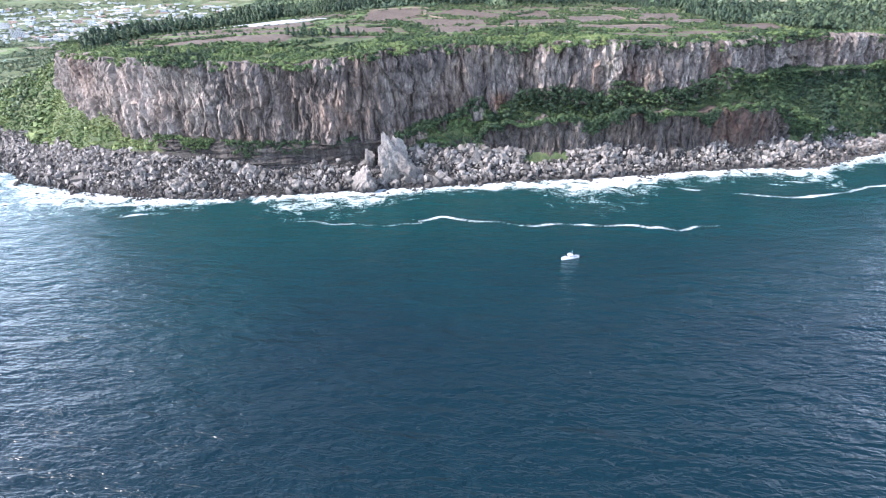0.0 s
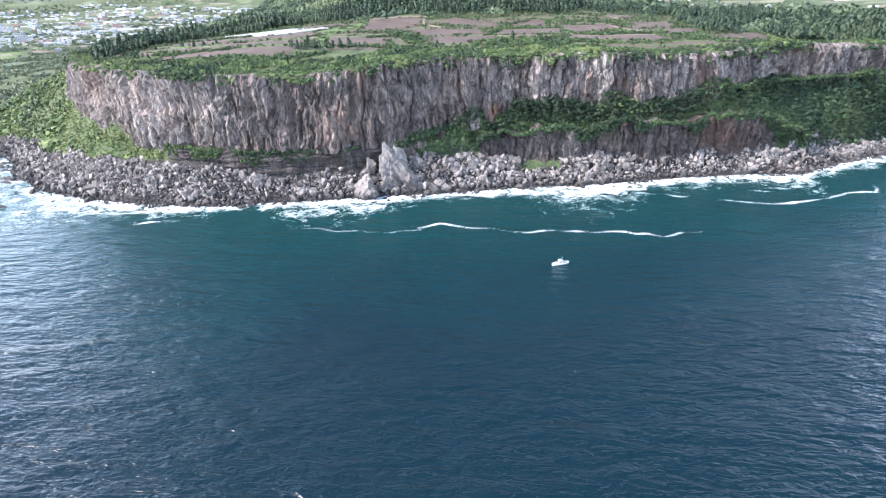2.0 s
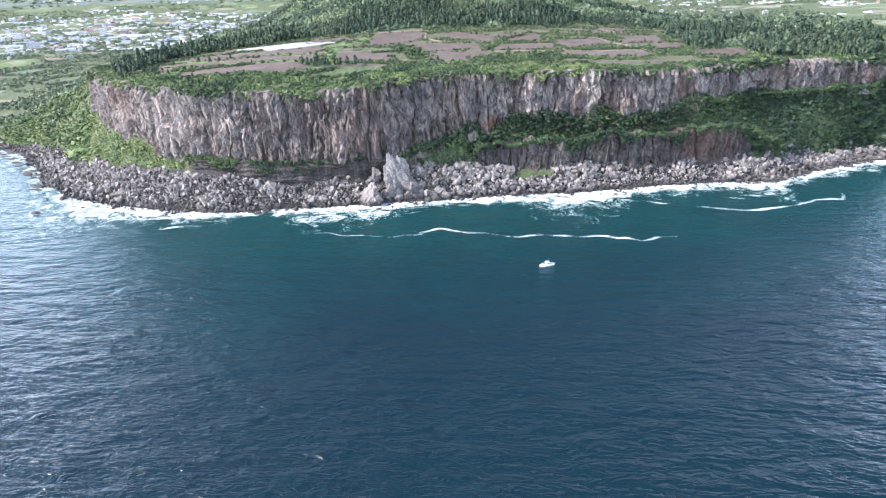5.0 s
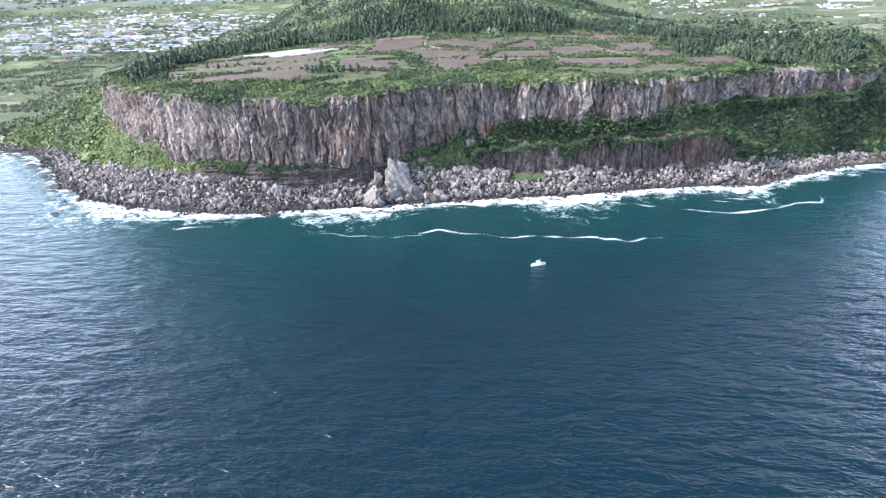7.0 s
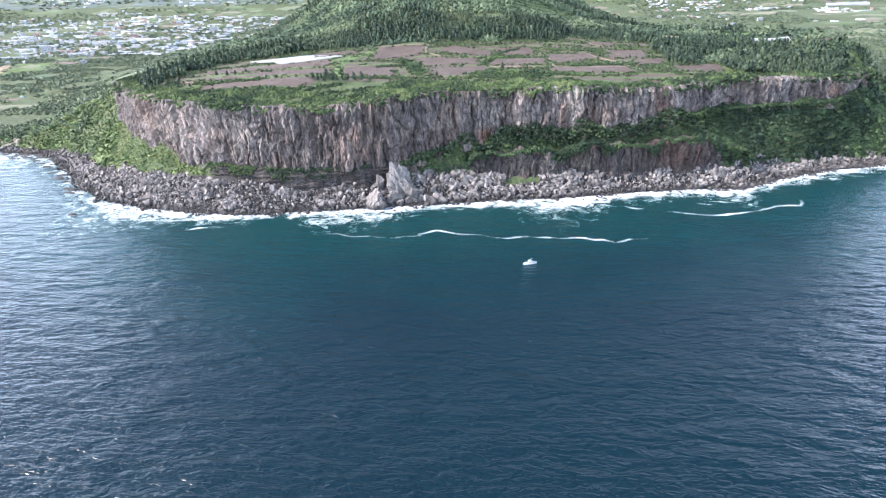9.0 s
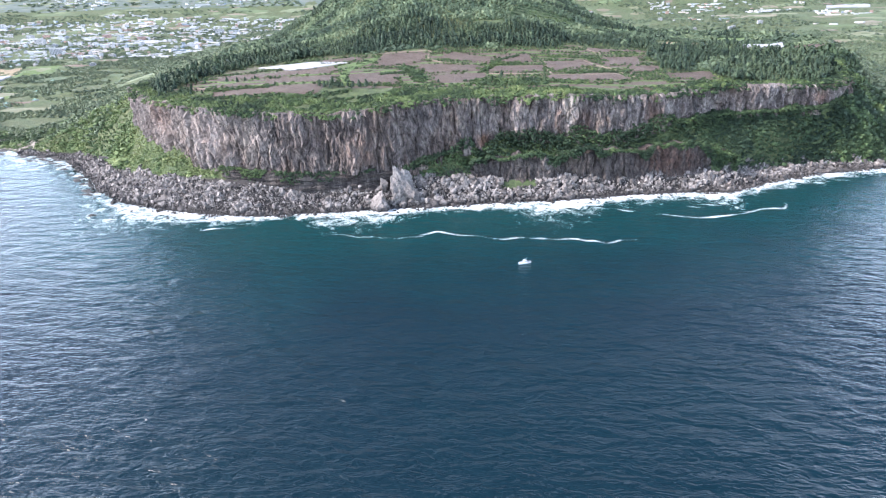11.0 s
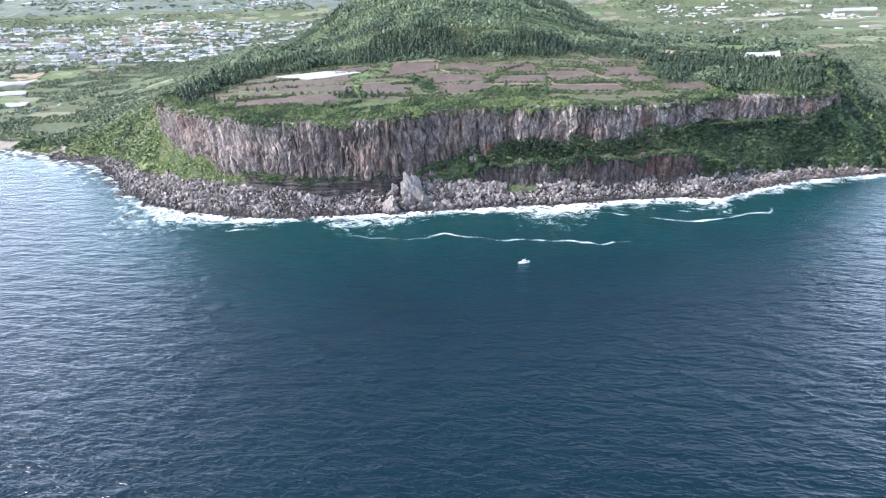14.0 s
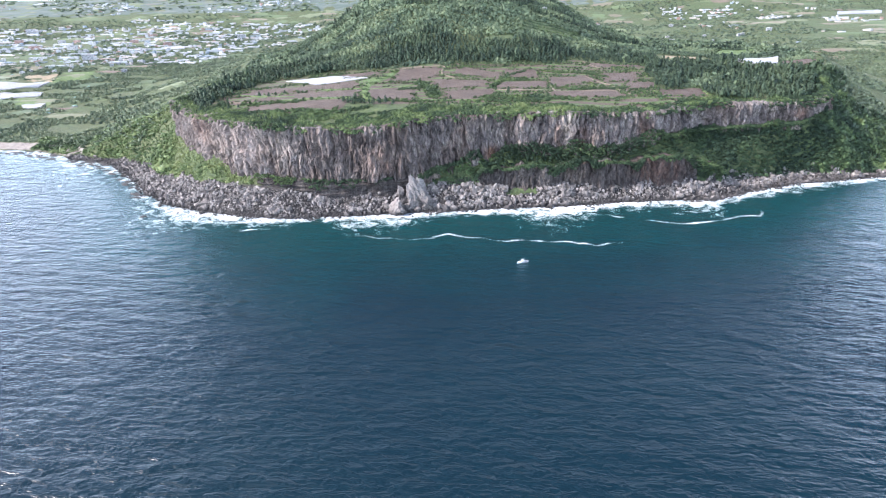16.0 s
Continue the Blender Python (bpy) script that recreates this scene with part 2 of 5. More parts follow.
FOAM_LINES = [[(-99, 414), (-60, 402), (-26, 393), (-4, 401), (-10, 406)], [(-8, 404), (15, 409), (35, 399), (71, 388), (119, 383), (157, 376), (173, 367), (206, 370)], [(250, 441), (287, 425), (321, 429), (341, 436)],
              [(203, 462), (231, 454)], [(100, 462), (96, 436), (96, 413)], [(341, 436), (368, 450), (390, 447), (400, 462)], [(-238, 436), (-220, 442)], [(-125, 437), (-101, 424)], [(-20, 452), (-8, 455)], [(290, 462), (306, 458)], [(312, 466), (330, 462)]]


def boulder_width(x):
    return np.interp(x, [-900, -600, -500, -420, -330, -250, -190, -50, 20, 140, 240, 320, 420, 520, 650, 1000], [8, 14, 28, 36, 42, 40, 36, 34, 32, 29, 23, 26, 27, 24, 16, 8])


def shore_distance(x, y):
    """Distance inland from the waterline (out at sea: minus)."""
    x, y = np.asarray(x, float), np.asarray(y, float)
    up = y - shore_y(x)
    d = np.abs(up)
    near = d < 400
    if near.any():
        d = d.copy()
        d[near] = line_distance(x[near], y[near], WATERLINE)
    return np.sign(up) * d


def inside_polygon(x, y, poly):
    hit = np.zeros(np.shape(x), bool)
    for (ax, ay), (bx, by) in zip(poly, poly[1:] + poly[:1]):
        hit ^= ((ay > y) != (by > y)) & (x < (bx - ax) * (y - ay) / (by - ay if by != ay else 1e-9) + ax)
    return hit


def line_distance(x, y, line):
    best = np.full(np.shape(x), 1e9)
    for (ax, ay), (bx, by) in zip(line[:-1], line[1:]):
        dx, dy = bx - ax, by - ay
        t = np.clip(((x - ax) * dx + (y - ay) * dy) / (dx * dx + dy * dy), 0, 1)
        best = np.minimum(best, np.hypot(x - ax - t * dx, y - ay - t * dy))
    return best


def shore_y(x):
    return np.interp(x, [p[0] for p in WATERLINE], [p[1] for p in WATERLINE])


def smooth(e0, e1, v):
    t = np.clip((v - e0) / (e1 - e0), 0, 1)
    return t * t * (3 - 2 * t)


_tab = np.random.RandomState(5).rand(256, 256)


def vnoise(x, y, seed=0):
    """Smooth value noise in -1..1 on arrays."""
    x, y = np.asarray(x, float) + seed * 17.31, np.asarray(y, float) + seed * 9.77
    xi, yi = np.floor(x).astype(int), np.floor(y).astype(int)
    fx, fy = x - xi, y - yi
    fx, fy = fx * fx * (3 - 2 * fx), fy * fy * (3 - 2 * fy)
    a, b = _tab[xi % 256, yi % 256], _tab[(xi + 1) % 256, yi % 256]
    c, d = _tab[xi % 256, (yi + 1) % 256], _tab[(xi + 1) % 256, (yi + 1) % 256]
    return ((a * (1 - fx) + b * fx) * (1 - fy) + (c * (1 - fx) + d * fx) * fy) * 2 - 1


def fbm(x, y, octaves=4, seed=0, gain=0.5):
    out, amp = 0.0, 1.0
    for k in range(octaves):
        out = out + amp * vnoise(x * 2 ** k, y * 2 ** k, seed + k)
        amp *= gain
    return out


def rim_distance(x, y):
    """Signed distance to the rim (inside positive), and there the foot's height and width, and the rim's height."""
    best = np.full(x.shape, 1e9)
    foot, wide, top = np.zeros(x.shape), np.zeros(x.shape), np.zeros(x.shape)
    inside = np.zeros(x.shape, bool)
    n = len(RIM)
    for i in range(n):
        ax, ay, at, af, aw = RIM[i]
        bx, by, bt, bf, bw = RIM[(i + 1) % n]
        dx, dy = bx - ax, by - ay
        t = np.clip(((x - ax) * dx + (y - ay) * dy) / (dx * dx + dy * dy), 0, 1)
        d = np.hypot(x - ax - t * dx, y - ay - t * dy)
        near = d < best
        best = np.where(near, d, best)
        foot = np.where(near, af + t * (bf - af), foot)
        wide = np.where(near, aw + t * (bw - aw), wide)
        top = np.where(near, at + t * (bt - at), top)
        cross = ((ay > y) != (by > y)) & (x < (bx - ax) * (y - ay) / (by - ay if by != ay else 1e-9) + ax)
        inside ^= cross
    return np.where(inside, best, -best), foot, wide, top


def field_zone(x, y):
    return inside_polygon(x + 16 * fbm(x / 40, y / 40, 3, 101), y + 16 * fbm(x / 40, y / 40, 3, 103), FIELD_ZONE)


def height(x, y):
    """The land's height."""
    x, y = np.asarray(x, float), np.asarray(y, float)
    d = shore_distance(x, y)
    base = np.where(d < 0, -1.0 + 0.25 * d, -1.0 + 0.16 * d)
    region = 8 + 0.052 * np.maximum(y - 1300, 0) + 152 * smooth(3100, 4700, y) + 30 * smooth(900, 2000, x) + 6 * fbm(x / 300, y / 300, 3, 3)
    base = np.maximum(np.minimum(base, region), -12)
    sd, foot, wide, top = rim_distance(x, y)
    out = np.maximum(-sd, 0)
    k = np.clip(1 - out / wide, 0, 1)
    slope = base + (foot - base) * k ** 1.15
    # the beach limits the slope above it
    steep = np.interp(x, [-600, -440, -330, -230, 330, 430, 600], [0.2, 0.36, 0.55, 0.85, 0.85, 0.42, 0.25])
    reach = boulder_width(x)
    rise = np.interp(x, [-230, -20, 60], [1.4, 1.6, 4.0])
    limit = np.where(d < reach, -1.0 + steep * d, -1.0 + steep * reach + rise * (d - reach))
    slope = np.where((x > -800) & (x < 900) & ~((x > 50) & (x < 372) & (sd > -26)), np.minimum(slope, np.maximum(limit, base)), slope)
    # terrace and lower cliff
    yl = np.interp(x, [p[0] for p in LOWER], [p[1] for p in LOWER])
    on = (x > 40) & (x < 372)
    low = np.clip(base + (21 - base) * np.clip(d / 24, 0, 1), base, 40)
    terrace = np.maximum(48, slope)
    w = smooth(40, 62, x) * (1 - smooth(310, 372, x))
    slope = np.where(on, np.where(y < yl + 4, low * w + slope * (1 - w), slope + w * np.maximum(terrace - slope, 0) * 0.6), slope)
    slope = slope + np.clip(out / 20, 0, 1) * np.clip(slope / 20, 0, 1) * 2.5 * fbm(x / 35, y / 35, 3, 9)
    inn = np.maximum(sd, 0)
    top = top + (113 - top) * smooth(15, 110, inn)
    plat = top + np.minimum(inn * 0.05, 18) + np.clip(inn / 60, 0, 1) * 2.0 * fbm(x / 120, y / 120, 3, 1)
    r = np.sqrt(((x - 45) / 365) ** 2 + ((y - 1600) / 520) ** 2)
    hill = 150 * np.exp(-(r ** 3.4) * 0.9) * (1 + 0.08 * fbm(x / 160, y / 160, 3, 6) + 0.035 * fbm(x / 45, y / 45, 2, 8))
    return np.where(sd > 11, plat, slope) + hill * np.clip(sd / 80 + 1, 0, 1)


# ---- helpers for building ----
def mesh_from(name, verts, faces, mat, smooth_shade=True):
    me = bpy.data.meshes.new(name)
    me.from_pydata([tuple(v) for v in verts] if not isinstance(verts, np.ndarray) else verts.tolist(), [], faces if isinstance(faces, list) else faces.tolist())
    me.materials.append(mat)
    if smooth_shade:
        me.polygons.foreach_set("use_smooth", np.ones(len(me.polygons), bool))
    me.update()
    return me


def grid_faces(nu, nv):
    i = np.arange(nu - 1)[:, None] * nv + np.arange(nv - 1)[None, :]
    return np.stack([i, i + nv, i + nv + 1, i + 1], -1).reshape(-1, 4)


def set_attr(me, name, kind, values):
    a = me.attributes.new(name, kind, "POINT")
    a.data.foreach_set({"FLOAT": "value", "FLOAT_VECTOR": "vector", "FLOAT_COLOR": "color"}[kind], np.ascontiguousarray(values, dtype=np.float32).ravel())


# ---- ground ----
def axis(*stretches):
    out = []
    for a, b, step in stretches:
        out += list(np.arange(a, b, step))
    return np.array(out + [stretches[-1][1]])


def build_ground():
    xs = axis((-3900, -1300, 60), (-1300, -700, 15), (-700, 760, 6), (760, 1300, 15), (1300, 3900, 60))
    ys = axis((430, 1060, 6), (1060, 2100, 12), (2100, 4760, 50))
    X, Y = np.meshgrid(xs, ys, indexing="ij")
    Z = height(X, Y)
    me = mesh_from("ground", np.stack([X, Y, Z], -1).reshape(-1, 3), grid_faces(len(xs), len(ys)), GRASS)
    d = shore_distance(X, Y)
    bw = boulder_width(X)
    zone = np.zeros((*X.shape, 4))
    zone[..., 0] = (1 - smooth(-4, 6, d - bw)) * (X > -700)
    zone[..., 1] = (1 - smooth(30, 60, d)) * smooth(6, 16, d) * (1 - smooth(-700, -620, X))
    sd = rim_distance(X, Y)[0]
    zone[..., 2] = np.where(sd > 8, field_zone(X, Y) * 1.0, 0) * 0.75
    bank = (X > 90) & (X < 132) & (Y > 509) & (Y < 524)
    zone[..., 0] = np.where(bank, 0, zone[..., 0])
    zone[..., 3] = 1
    set_attr(me, "zone", "FLOAT_COLOR", zone.reshape(-1, 4))
    return tagged(new("ground", me), "green headland with plateau, wooded hill and coastal lowland", "ground", kind="structure")


# ---- cliffs ----
def resample(points, step):
    """Points along a polyline, rounded a little at its corners."""
    p = np.array(points, float)
    for _ in range(2):
        q = [p[0]]
        for a, b in zip(p[:-1], p[1:]):
            q += [a * 0.75 + b * 0.25, a * 0.25 + b * 0.75]
        p = np.array(q + [p[-1]])
    seg = np.hypot(*(p[1:, :2] - p[:-1, :2]).T)
    s = np.r_[0, np.cumsum(seg)]
    t = np.arange(0, s[-1], step)
    return np.stack([np.interp(t, s, p[:, k]) for k in range(p.shape[1])], -1), t


def cell(i, j, seed):
    return _tab[(i.astype(int) * 7 + seed * 13) % 256, (j.astype(int) * 11 + seed * 29) % 256]


def relief(s, z, lean, size=1.0):
    """How far the columnar face stands out (metres) at s along and z up: buttresses, ribs with sharp edges, blocks broken from them, fissures."""
    s = s + lean * z
    big = 6.0 * fbm(s / 58, z / 200, 2, 21) + 3.6 * fbm(s / 23, z / 70, 2, 31)
    col = 0
    for width, amp, tall, slant, seed in ((19.0, 4.6, 44.0, 0.9, 1), (8.2, 3.4, 21.0, -0.7, 2), (4.1, 1.9, 9.0, 1.1, 3), (2.1, 0.8, 4.5, 0.5, 4)):
        warp = s + 0.34 * width * fbm(s / (2.4 * width), z / (1.7 * width), 3, 41 + seed)
        ph = warp / width + seed * 0.37
        c = np.floor(ph)
        f = ph - c
        q = np.floor((z + slant * s + 0.3 * tall * vnoise(s / width, z / tall, 55)) / tall + 5 * cell(c, c * 0, seed + 9))
        p = 0.2 + 0.6 * cell(c, q, seed + 20)
        rib = 1 - np.where(f < p, (p - f) / p, (f - p) / (1 - p))
        col = col + amp * 0.5 * (rib - 0.5) + amp * (cell(c, q, seed) - 0.5)
    gap = (s + 3.0 * fbm(s / 18, z / 22, 3, 91)) / 11.3
    c = np.floor(gap + 0.5)
    open_ = (cell(c, np.floor(z / 30 + 3 * cell(c, c * 0, 33)), 35) > 0.5) * 4.0
    fissure = open_ * np.exp(-((gap - c) * 11.3 / 0.9) ** 2)
    rough = 1.5 * fbm(s / 6.0, z / 7, 4, 61)
    return size * (big + col + rough - fissure)


def build_cliff(name, line, bottom, top, mat, label, lean, size, step=0.8, cap=22.0, stain_tones=(), face=None, uneven=1.5, shelf=-99.0):
    """A rock face along line (x, y, z of foot, z of rim)."""
    pts, s = resample(line, step)
    tan = np.gradient(pts[:, :2], axis=0)
    tan /= np.linalg.norm(tan, axis=1)[:, None]
    nor = np.stack([tan[:, 1], -tan[:, 0]], -1)
    nv = int((np.max(pts[:, 3] - pts[:, 2]) + bottom) / 1.15)
    k = np.linspace(0, 1, nv)
    zf, zt = pts[:, 2] - bottom, pts[:, 3] + top + uneven * fbm(s / 14, s * 0, 3, 81)
    zf = np.where((pts[:, 0] > -236) & (pts[:, 0] < -24), np.maximum(zf, shelf), zf)
    Z = zf[:, None] + (zt - zf)[:, None] * k[None, :]
    S = np.repeat(s[:, None], nv, 1)
    D = face(S, Z) if face else relief(S, Z, lean(S) if callable(lean) else lean, size)
    D = D + 2.0 + 3.0 * (1 - k[None, :]) ** 2 - 2.5 * smooth(0.9, 1.0, k)[None, :]
    X = pts[:, 0][:, None] + nor[:, 0][:, None] * D
    Y = pts[:, 1][:, None] + nor[:, 1][:, None] * D
    # the cap runs inland from the rim
    Xc = X[:, -1] - nor[:, 0] * cap
    Yc = Y[:, -1] - nor[:, 1] * cap
    X, Y = np.c_[X, Xc], np.c_[Y, Yc]
    Z = np.c_[Z, Z[:, -1] + 0.3]
    S = np.c_[S, S[:, -1]]
    me = mesh_from(name, np.stack([X, Y, Z], -1).reshape(-1, 3), grid_faces(len(s), nv + 1), mat, False)
    set_attr(me, "face", "FLOAT_VECTOR", np.stack([S, Z, np.zeros_like(Z)], -1).reshape(-1, 3))
    C = np.zeros((*X.shape, 4))
    for cx, cz, rx, rz, col, amount in stain_tones:
        w = np.clip(1.6 * np.exp(-((X - cx) / rx) ** 2 - ((Z - cz) / rz) ** 2) * (0.75 + 0.6 * vnoise(S / 2.5, Z / 6, 3)), 0, 1) * amount
        C[..., :3] = C[..., :3] * (1 - w[..., None]) + np.array(col) * w[..., None]
        C[..., 3] = np.maximum(C[..., 3], w)
    rgb = np.where(C[..., 3:] > 1e-3, C[..., :3] / np.maximum(C[..., 3:], 1e-3), 0)
    set_attr(me, "stain_tone", "FLOAT_COLOR", np.concatenate([rgb, C[..., 3:]], -1).reshape(-1, 4))
    return tagged(new(name, me), label, "cliff", kind="structure")


ground = build_ground()
# marks on the rock; the first paints damp and shade mid-face, the second sunlight on the left end, the rest are stains:
# x, z, half width, half height, colour, strength
STAINS_AND_SHADING = [(-70, 62, 85, 34, (0.11, 0.087, 0.076), 0.6), (-275, 84, 75, 34, (0.6, 0.545, 0.49), 0.3), (70, 62, 9, 8, (0.36, 0.2, 0.12), 0.75), (171, 98, 6, 13, (0.66, 0.63, 0.55), 0.6), (226, 88, 3, 20, (0.55, 0.53, 0.51), 0.45), (62, 102, 6, 8, (0.61, 0.55, 0.47), 0.55), (160, 80, 5, 22, (0.3, 0.19, 0.13), 0.45),
          (190, 80, 10, 16, (0.22, 0.13, 0.10), 0.6), (-330, 95, 14, 18, (0.34, 0.20, 0.14), 0.45), (-205, 72, 8, 30, (0.66, 0.61, 0.55), 0.5), (-252, 80, 16, 26, (0.51, 0.44, 0.40), 0.5), (-70, 60, 16, 16, (0.30, 0.20, 0.15), 0.5),
          (108, 92, 7, 16, (0.61, 0.55, 0.51), 0.5), (272, 88, 7, 10, (0.40, 0.24, 0.18), 0.5), (515, 90, 12, 8, (0.40, 0.22, 0.15), 0.5), (-120, 78, 20, 16, (0.24, 0.18, 0.15), 0.4)]
LOWER_STAINS = [(292, 36, 34, 16, (0.36, 0.22, 0.18), 0.75), (176, 36, 12, 12, (0.42, 0.36, 0.3), 0.5), (100, 34, 10, 12, (0.42, 0.38, 0.36), 0.5)]
UPPER_LINE = [(x, y, f, t) for x, y, t, f, w in RIM[4:28]]
cliff_upper = build_cliff("cliff_upper", UPPER_LINE, 10, 0.5, CLIFF, "tall grey-brown columnar basalt sea cliff with pale streaks", lambda s: 0.25 * (1 - smooth(150, 420, s)), 1.0,
                          stain_tones=STAINS_AND_SHADING, shelf=36.5)
LOWER_LINE = [(x, y, f, t) for (x, y), f, t in zip(LOWER, (24, 22, 20, 16, 13, 13, 16, 24, 34), (30, 42, 48, 47, 51, 50, 54, 52, 40))]
cliff_lower = build_cliff("cliff_lower", LOWER_LINE, 4, 0.5, CLIFF_DARK, "dark lower basalt cliff under a shrub-covered terrace", 0.0, 0.8, stain_tones=LOWER_STAINS, uneven=4.0)


def strata(s, z):
    """Thin ledges of layered rock."""
    return 1.6 * (vnoise(s / 60, z / 2.2, 71) > 0.1) + 0.9 * (vnoise(s / 30, z / 1.1, 73) > 0) + 2.5 * fbm(s / 24, z / 60, 3, 75)


STRATA_LINE = [(-238, 528, 16, 42), (-200, 513, 12, 41), (-157, 509, 10, 38), (-100, 508, 10, 37), (-62, 508, 10, 39), (-40, 512, 12, 40), (-20, 522, 16, 42)]
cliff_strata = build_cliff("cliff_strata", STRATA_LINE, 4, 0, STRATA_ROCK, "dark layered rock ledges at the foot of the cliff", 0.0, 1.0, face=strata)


# ---- sea ----
def build_sea():
    xs = axis((-4500, -1400, 100), (-1400, -720, 12), (-720, -280, 5), (-280, 420, 3), (420, 680, 5), (680, 1400, 20), (1400, 4500, 100))
    ys = axis((-3000, -400, 100), (-400, 60, 10), (60, 360, 8), (360, 470, 2.2), (470, 580, 3.6), (580, 960, 8), (960, 1400, 40))
    X, Y = np.meshgrid(xs, ys, indexing="ij")
    near = 1 - smooth(620, 680, np.abs(X))
    Z = 0.12 * vnoise(X / 26 + Y / 60, Y / 11, 2) + 0.12 * vnoise(X / 14, Y / 7, 4)
    Z = Z * near * smooth(60, 90, Y) * (1 - smooth(560, 580, Y))
    me = mesh_from("sea", np.stack([X, Y, Z], -1).reshape(-1, 3), grid_faces(len(xs), len(ys)), SEA)
    ys_, fy = shore_y(X), np.interp(X, [p[0] for p in FOAM_EDGE], [p[1] for p in FOAM_EDGE])
    set_attr(me, "shore", "FLOAT", 1 - smooth(30, 310, ys_ - Y + 25 * fbm(X / 70, Y / 50, 3, 2)))
    set_attr(me, "surf", "FLOAT", np.clip((Y - fy) / (np.maximum(ys_ - fy, 8) * (1 + 1.2 * smooth(-300, -400, X))) + 0.06, -1.5, 1.0) * 0.88)
    mask = np.zeros(X.shape)
    Xw, Yw = X + 3.0 * fbm(X / 16, Y / 16, 2, 121), Y + 3.0 * fbm(X / 16, Y / 16, 2, 123)
    for k, line in enumerate(FOAM_LINES):
        thin = {0: 0.76, 4: 0.78}.get(k, 1.0)
        ends = np.minimum(np.hypot(X - line[0][0], Y - line[0][1]), np.hypot(X - line[-1][0], Y - line[-1][1]))
        long = np.hypot(line[0][0] - line[-1][0], line[0][1] - line[-1][1])
        thin = thin * (0.62 + 0.38 * smooth(0, min(28, 0.4 * long), ends))
        mask = np.maximum(mask, np.exp(-(line_distance(Xw, Yw, line) / (1.5 if k == 4 else 1.8)) ** 2) * thin * (0.66 + 0.34 * vnoise(X / 12, Y / 12, 12)))
    set_attr(me, "line", "FLOAT", mask)
    return tagged(new("sea", me), "dark blue-green sea with choppy waves and white surf", "sea", kind="structure")


sea = build_sea()


# ---- far slopes, haze painted in as pale colour and faint glow ----
def build_backdrop():
    m, nt, b = shader("hazy_distant_slopes")
    v = coords(nt)
    n = noise_tex(nt, v, 0.012, 6, 0.7, (0.8, 1.2, 1))
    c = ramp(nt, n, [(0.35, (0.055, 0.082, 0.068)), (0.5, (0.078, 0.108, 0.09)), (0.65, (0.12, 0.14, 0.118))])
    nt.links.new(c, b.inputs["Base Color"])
    # faint emission adds to the painted haze; the slopes are no lamp
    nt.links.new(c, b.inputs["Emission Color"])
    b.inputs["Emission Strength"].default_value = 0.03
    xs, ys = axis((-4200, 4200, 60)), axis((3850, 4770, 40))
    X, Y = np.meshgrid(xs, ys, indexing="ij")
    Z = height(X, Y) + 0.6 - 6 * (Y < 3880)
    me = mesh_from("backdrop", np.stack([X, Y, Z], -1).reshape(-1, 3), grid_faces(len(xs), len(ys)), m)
    return tagged(new("backdrop", me), "distant slopes inland with haze painted into their colour", "backdrop", kind="structure")


backdrop = build_backdrop()


# ---- rocks ----
def rock_material():
    m, nt, b = shader("shore_boulder_rock", 0.8)
    geo = nt.nodes.new("ShaderNodeNewGeometry")
    v = geo.outputs["Position"]
    n1, n2 = noise_tex(nt, v, 0.35, 5, 0.65), noise_tex(nt, v, 1.8, 4, 0.7)
    isl = attr(nt, "tint").outputs["Fac"]
    c = ramp(nt, isl, [(0.0, (0.04, 0.037, 0.036)), (0.35, (0.13, 0.119, 0.111)), (0.75, (0.29, 0.266, 0.246)), (1.0, (0.48, 0.44, 0.4))])
    c = mix(nt, 0.7, c, ramp(nt, n1, [(0.34, (0.35, 0.35, 0.36)), (0.52, (1, 1, 1))]), "MULTIPLY")
    c = mix(nt, 0.5, c, ramp(nt, n2, [(0.35, (0.35, 0.35, 0.35)), (0.6, (1.15, 1.15, 1.15))]), "MULTIPLY")
    # black wet and algae-grown rock in the splash zone
    zpos = nt.nodes.new("ShaderNodeSeparateXYZ")
    nt.links.new(v, zpos.inputs[0])
    wet = calc(nt, "ADD", zpos.outputs[2], calc(nt, "MULTIPLY", calc(nt, "SUBTRACT", n1, 0.5), 9.0))
    c = mix(nt, ramp(nt, calc(nt, "DIVIDE", wet, 13.0), [(0.12, (0.92, 0.92, 0.92)), (0.6, (0, 0, 0))]), c, (0.032, 0.03, 0.029))
    nt.links.new(c, b.inputs["Base Color"])
    bump(nt, b, n2, 0.6, 0.5)
    return m


BOULDER = rock_material()
rng = np.random.RandomState(11)


def ico(level):
    bm = bmesh.new()
    bmesh.ops.create_icosphere(bm, subdivisions=level, radius=1.0)
    bm.verts.ensure_lookup_table()
    v = np.array([q.co[:] for q in bm.verts])
    f = np.array([[w.index for w in q.verts] for q in bm.faces])
    bm.free()
    return v, f


def cut_rock(seed, level=2, planes=11, squash=(1, 1, 0.75), grain=0.05):
    """An angular rock: a sphere cut flat by random planes."""
    r = np.random.RandomState(seed)
    v, f = ico(level)
    n = r.normal(size=(planes, 3))
    n /= np.linalg.norm(n, axis=1)[:, None]
    d = r.uniform(0.45, 0.88, planes)
    dots = v @ n.T
    reach = np.where(dots > 0.05, d[None] / np.maximum(dots, 0.05), 9).min(1)
    reach = np.minimum(reach, 1.15) * (1 + grain * r.normal(size=len(v)))
    return v * reach[:, None] * np.array(squash), f


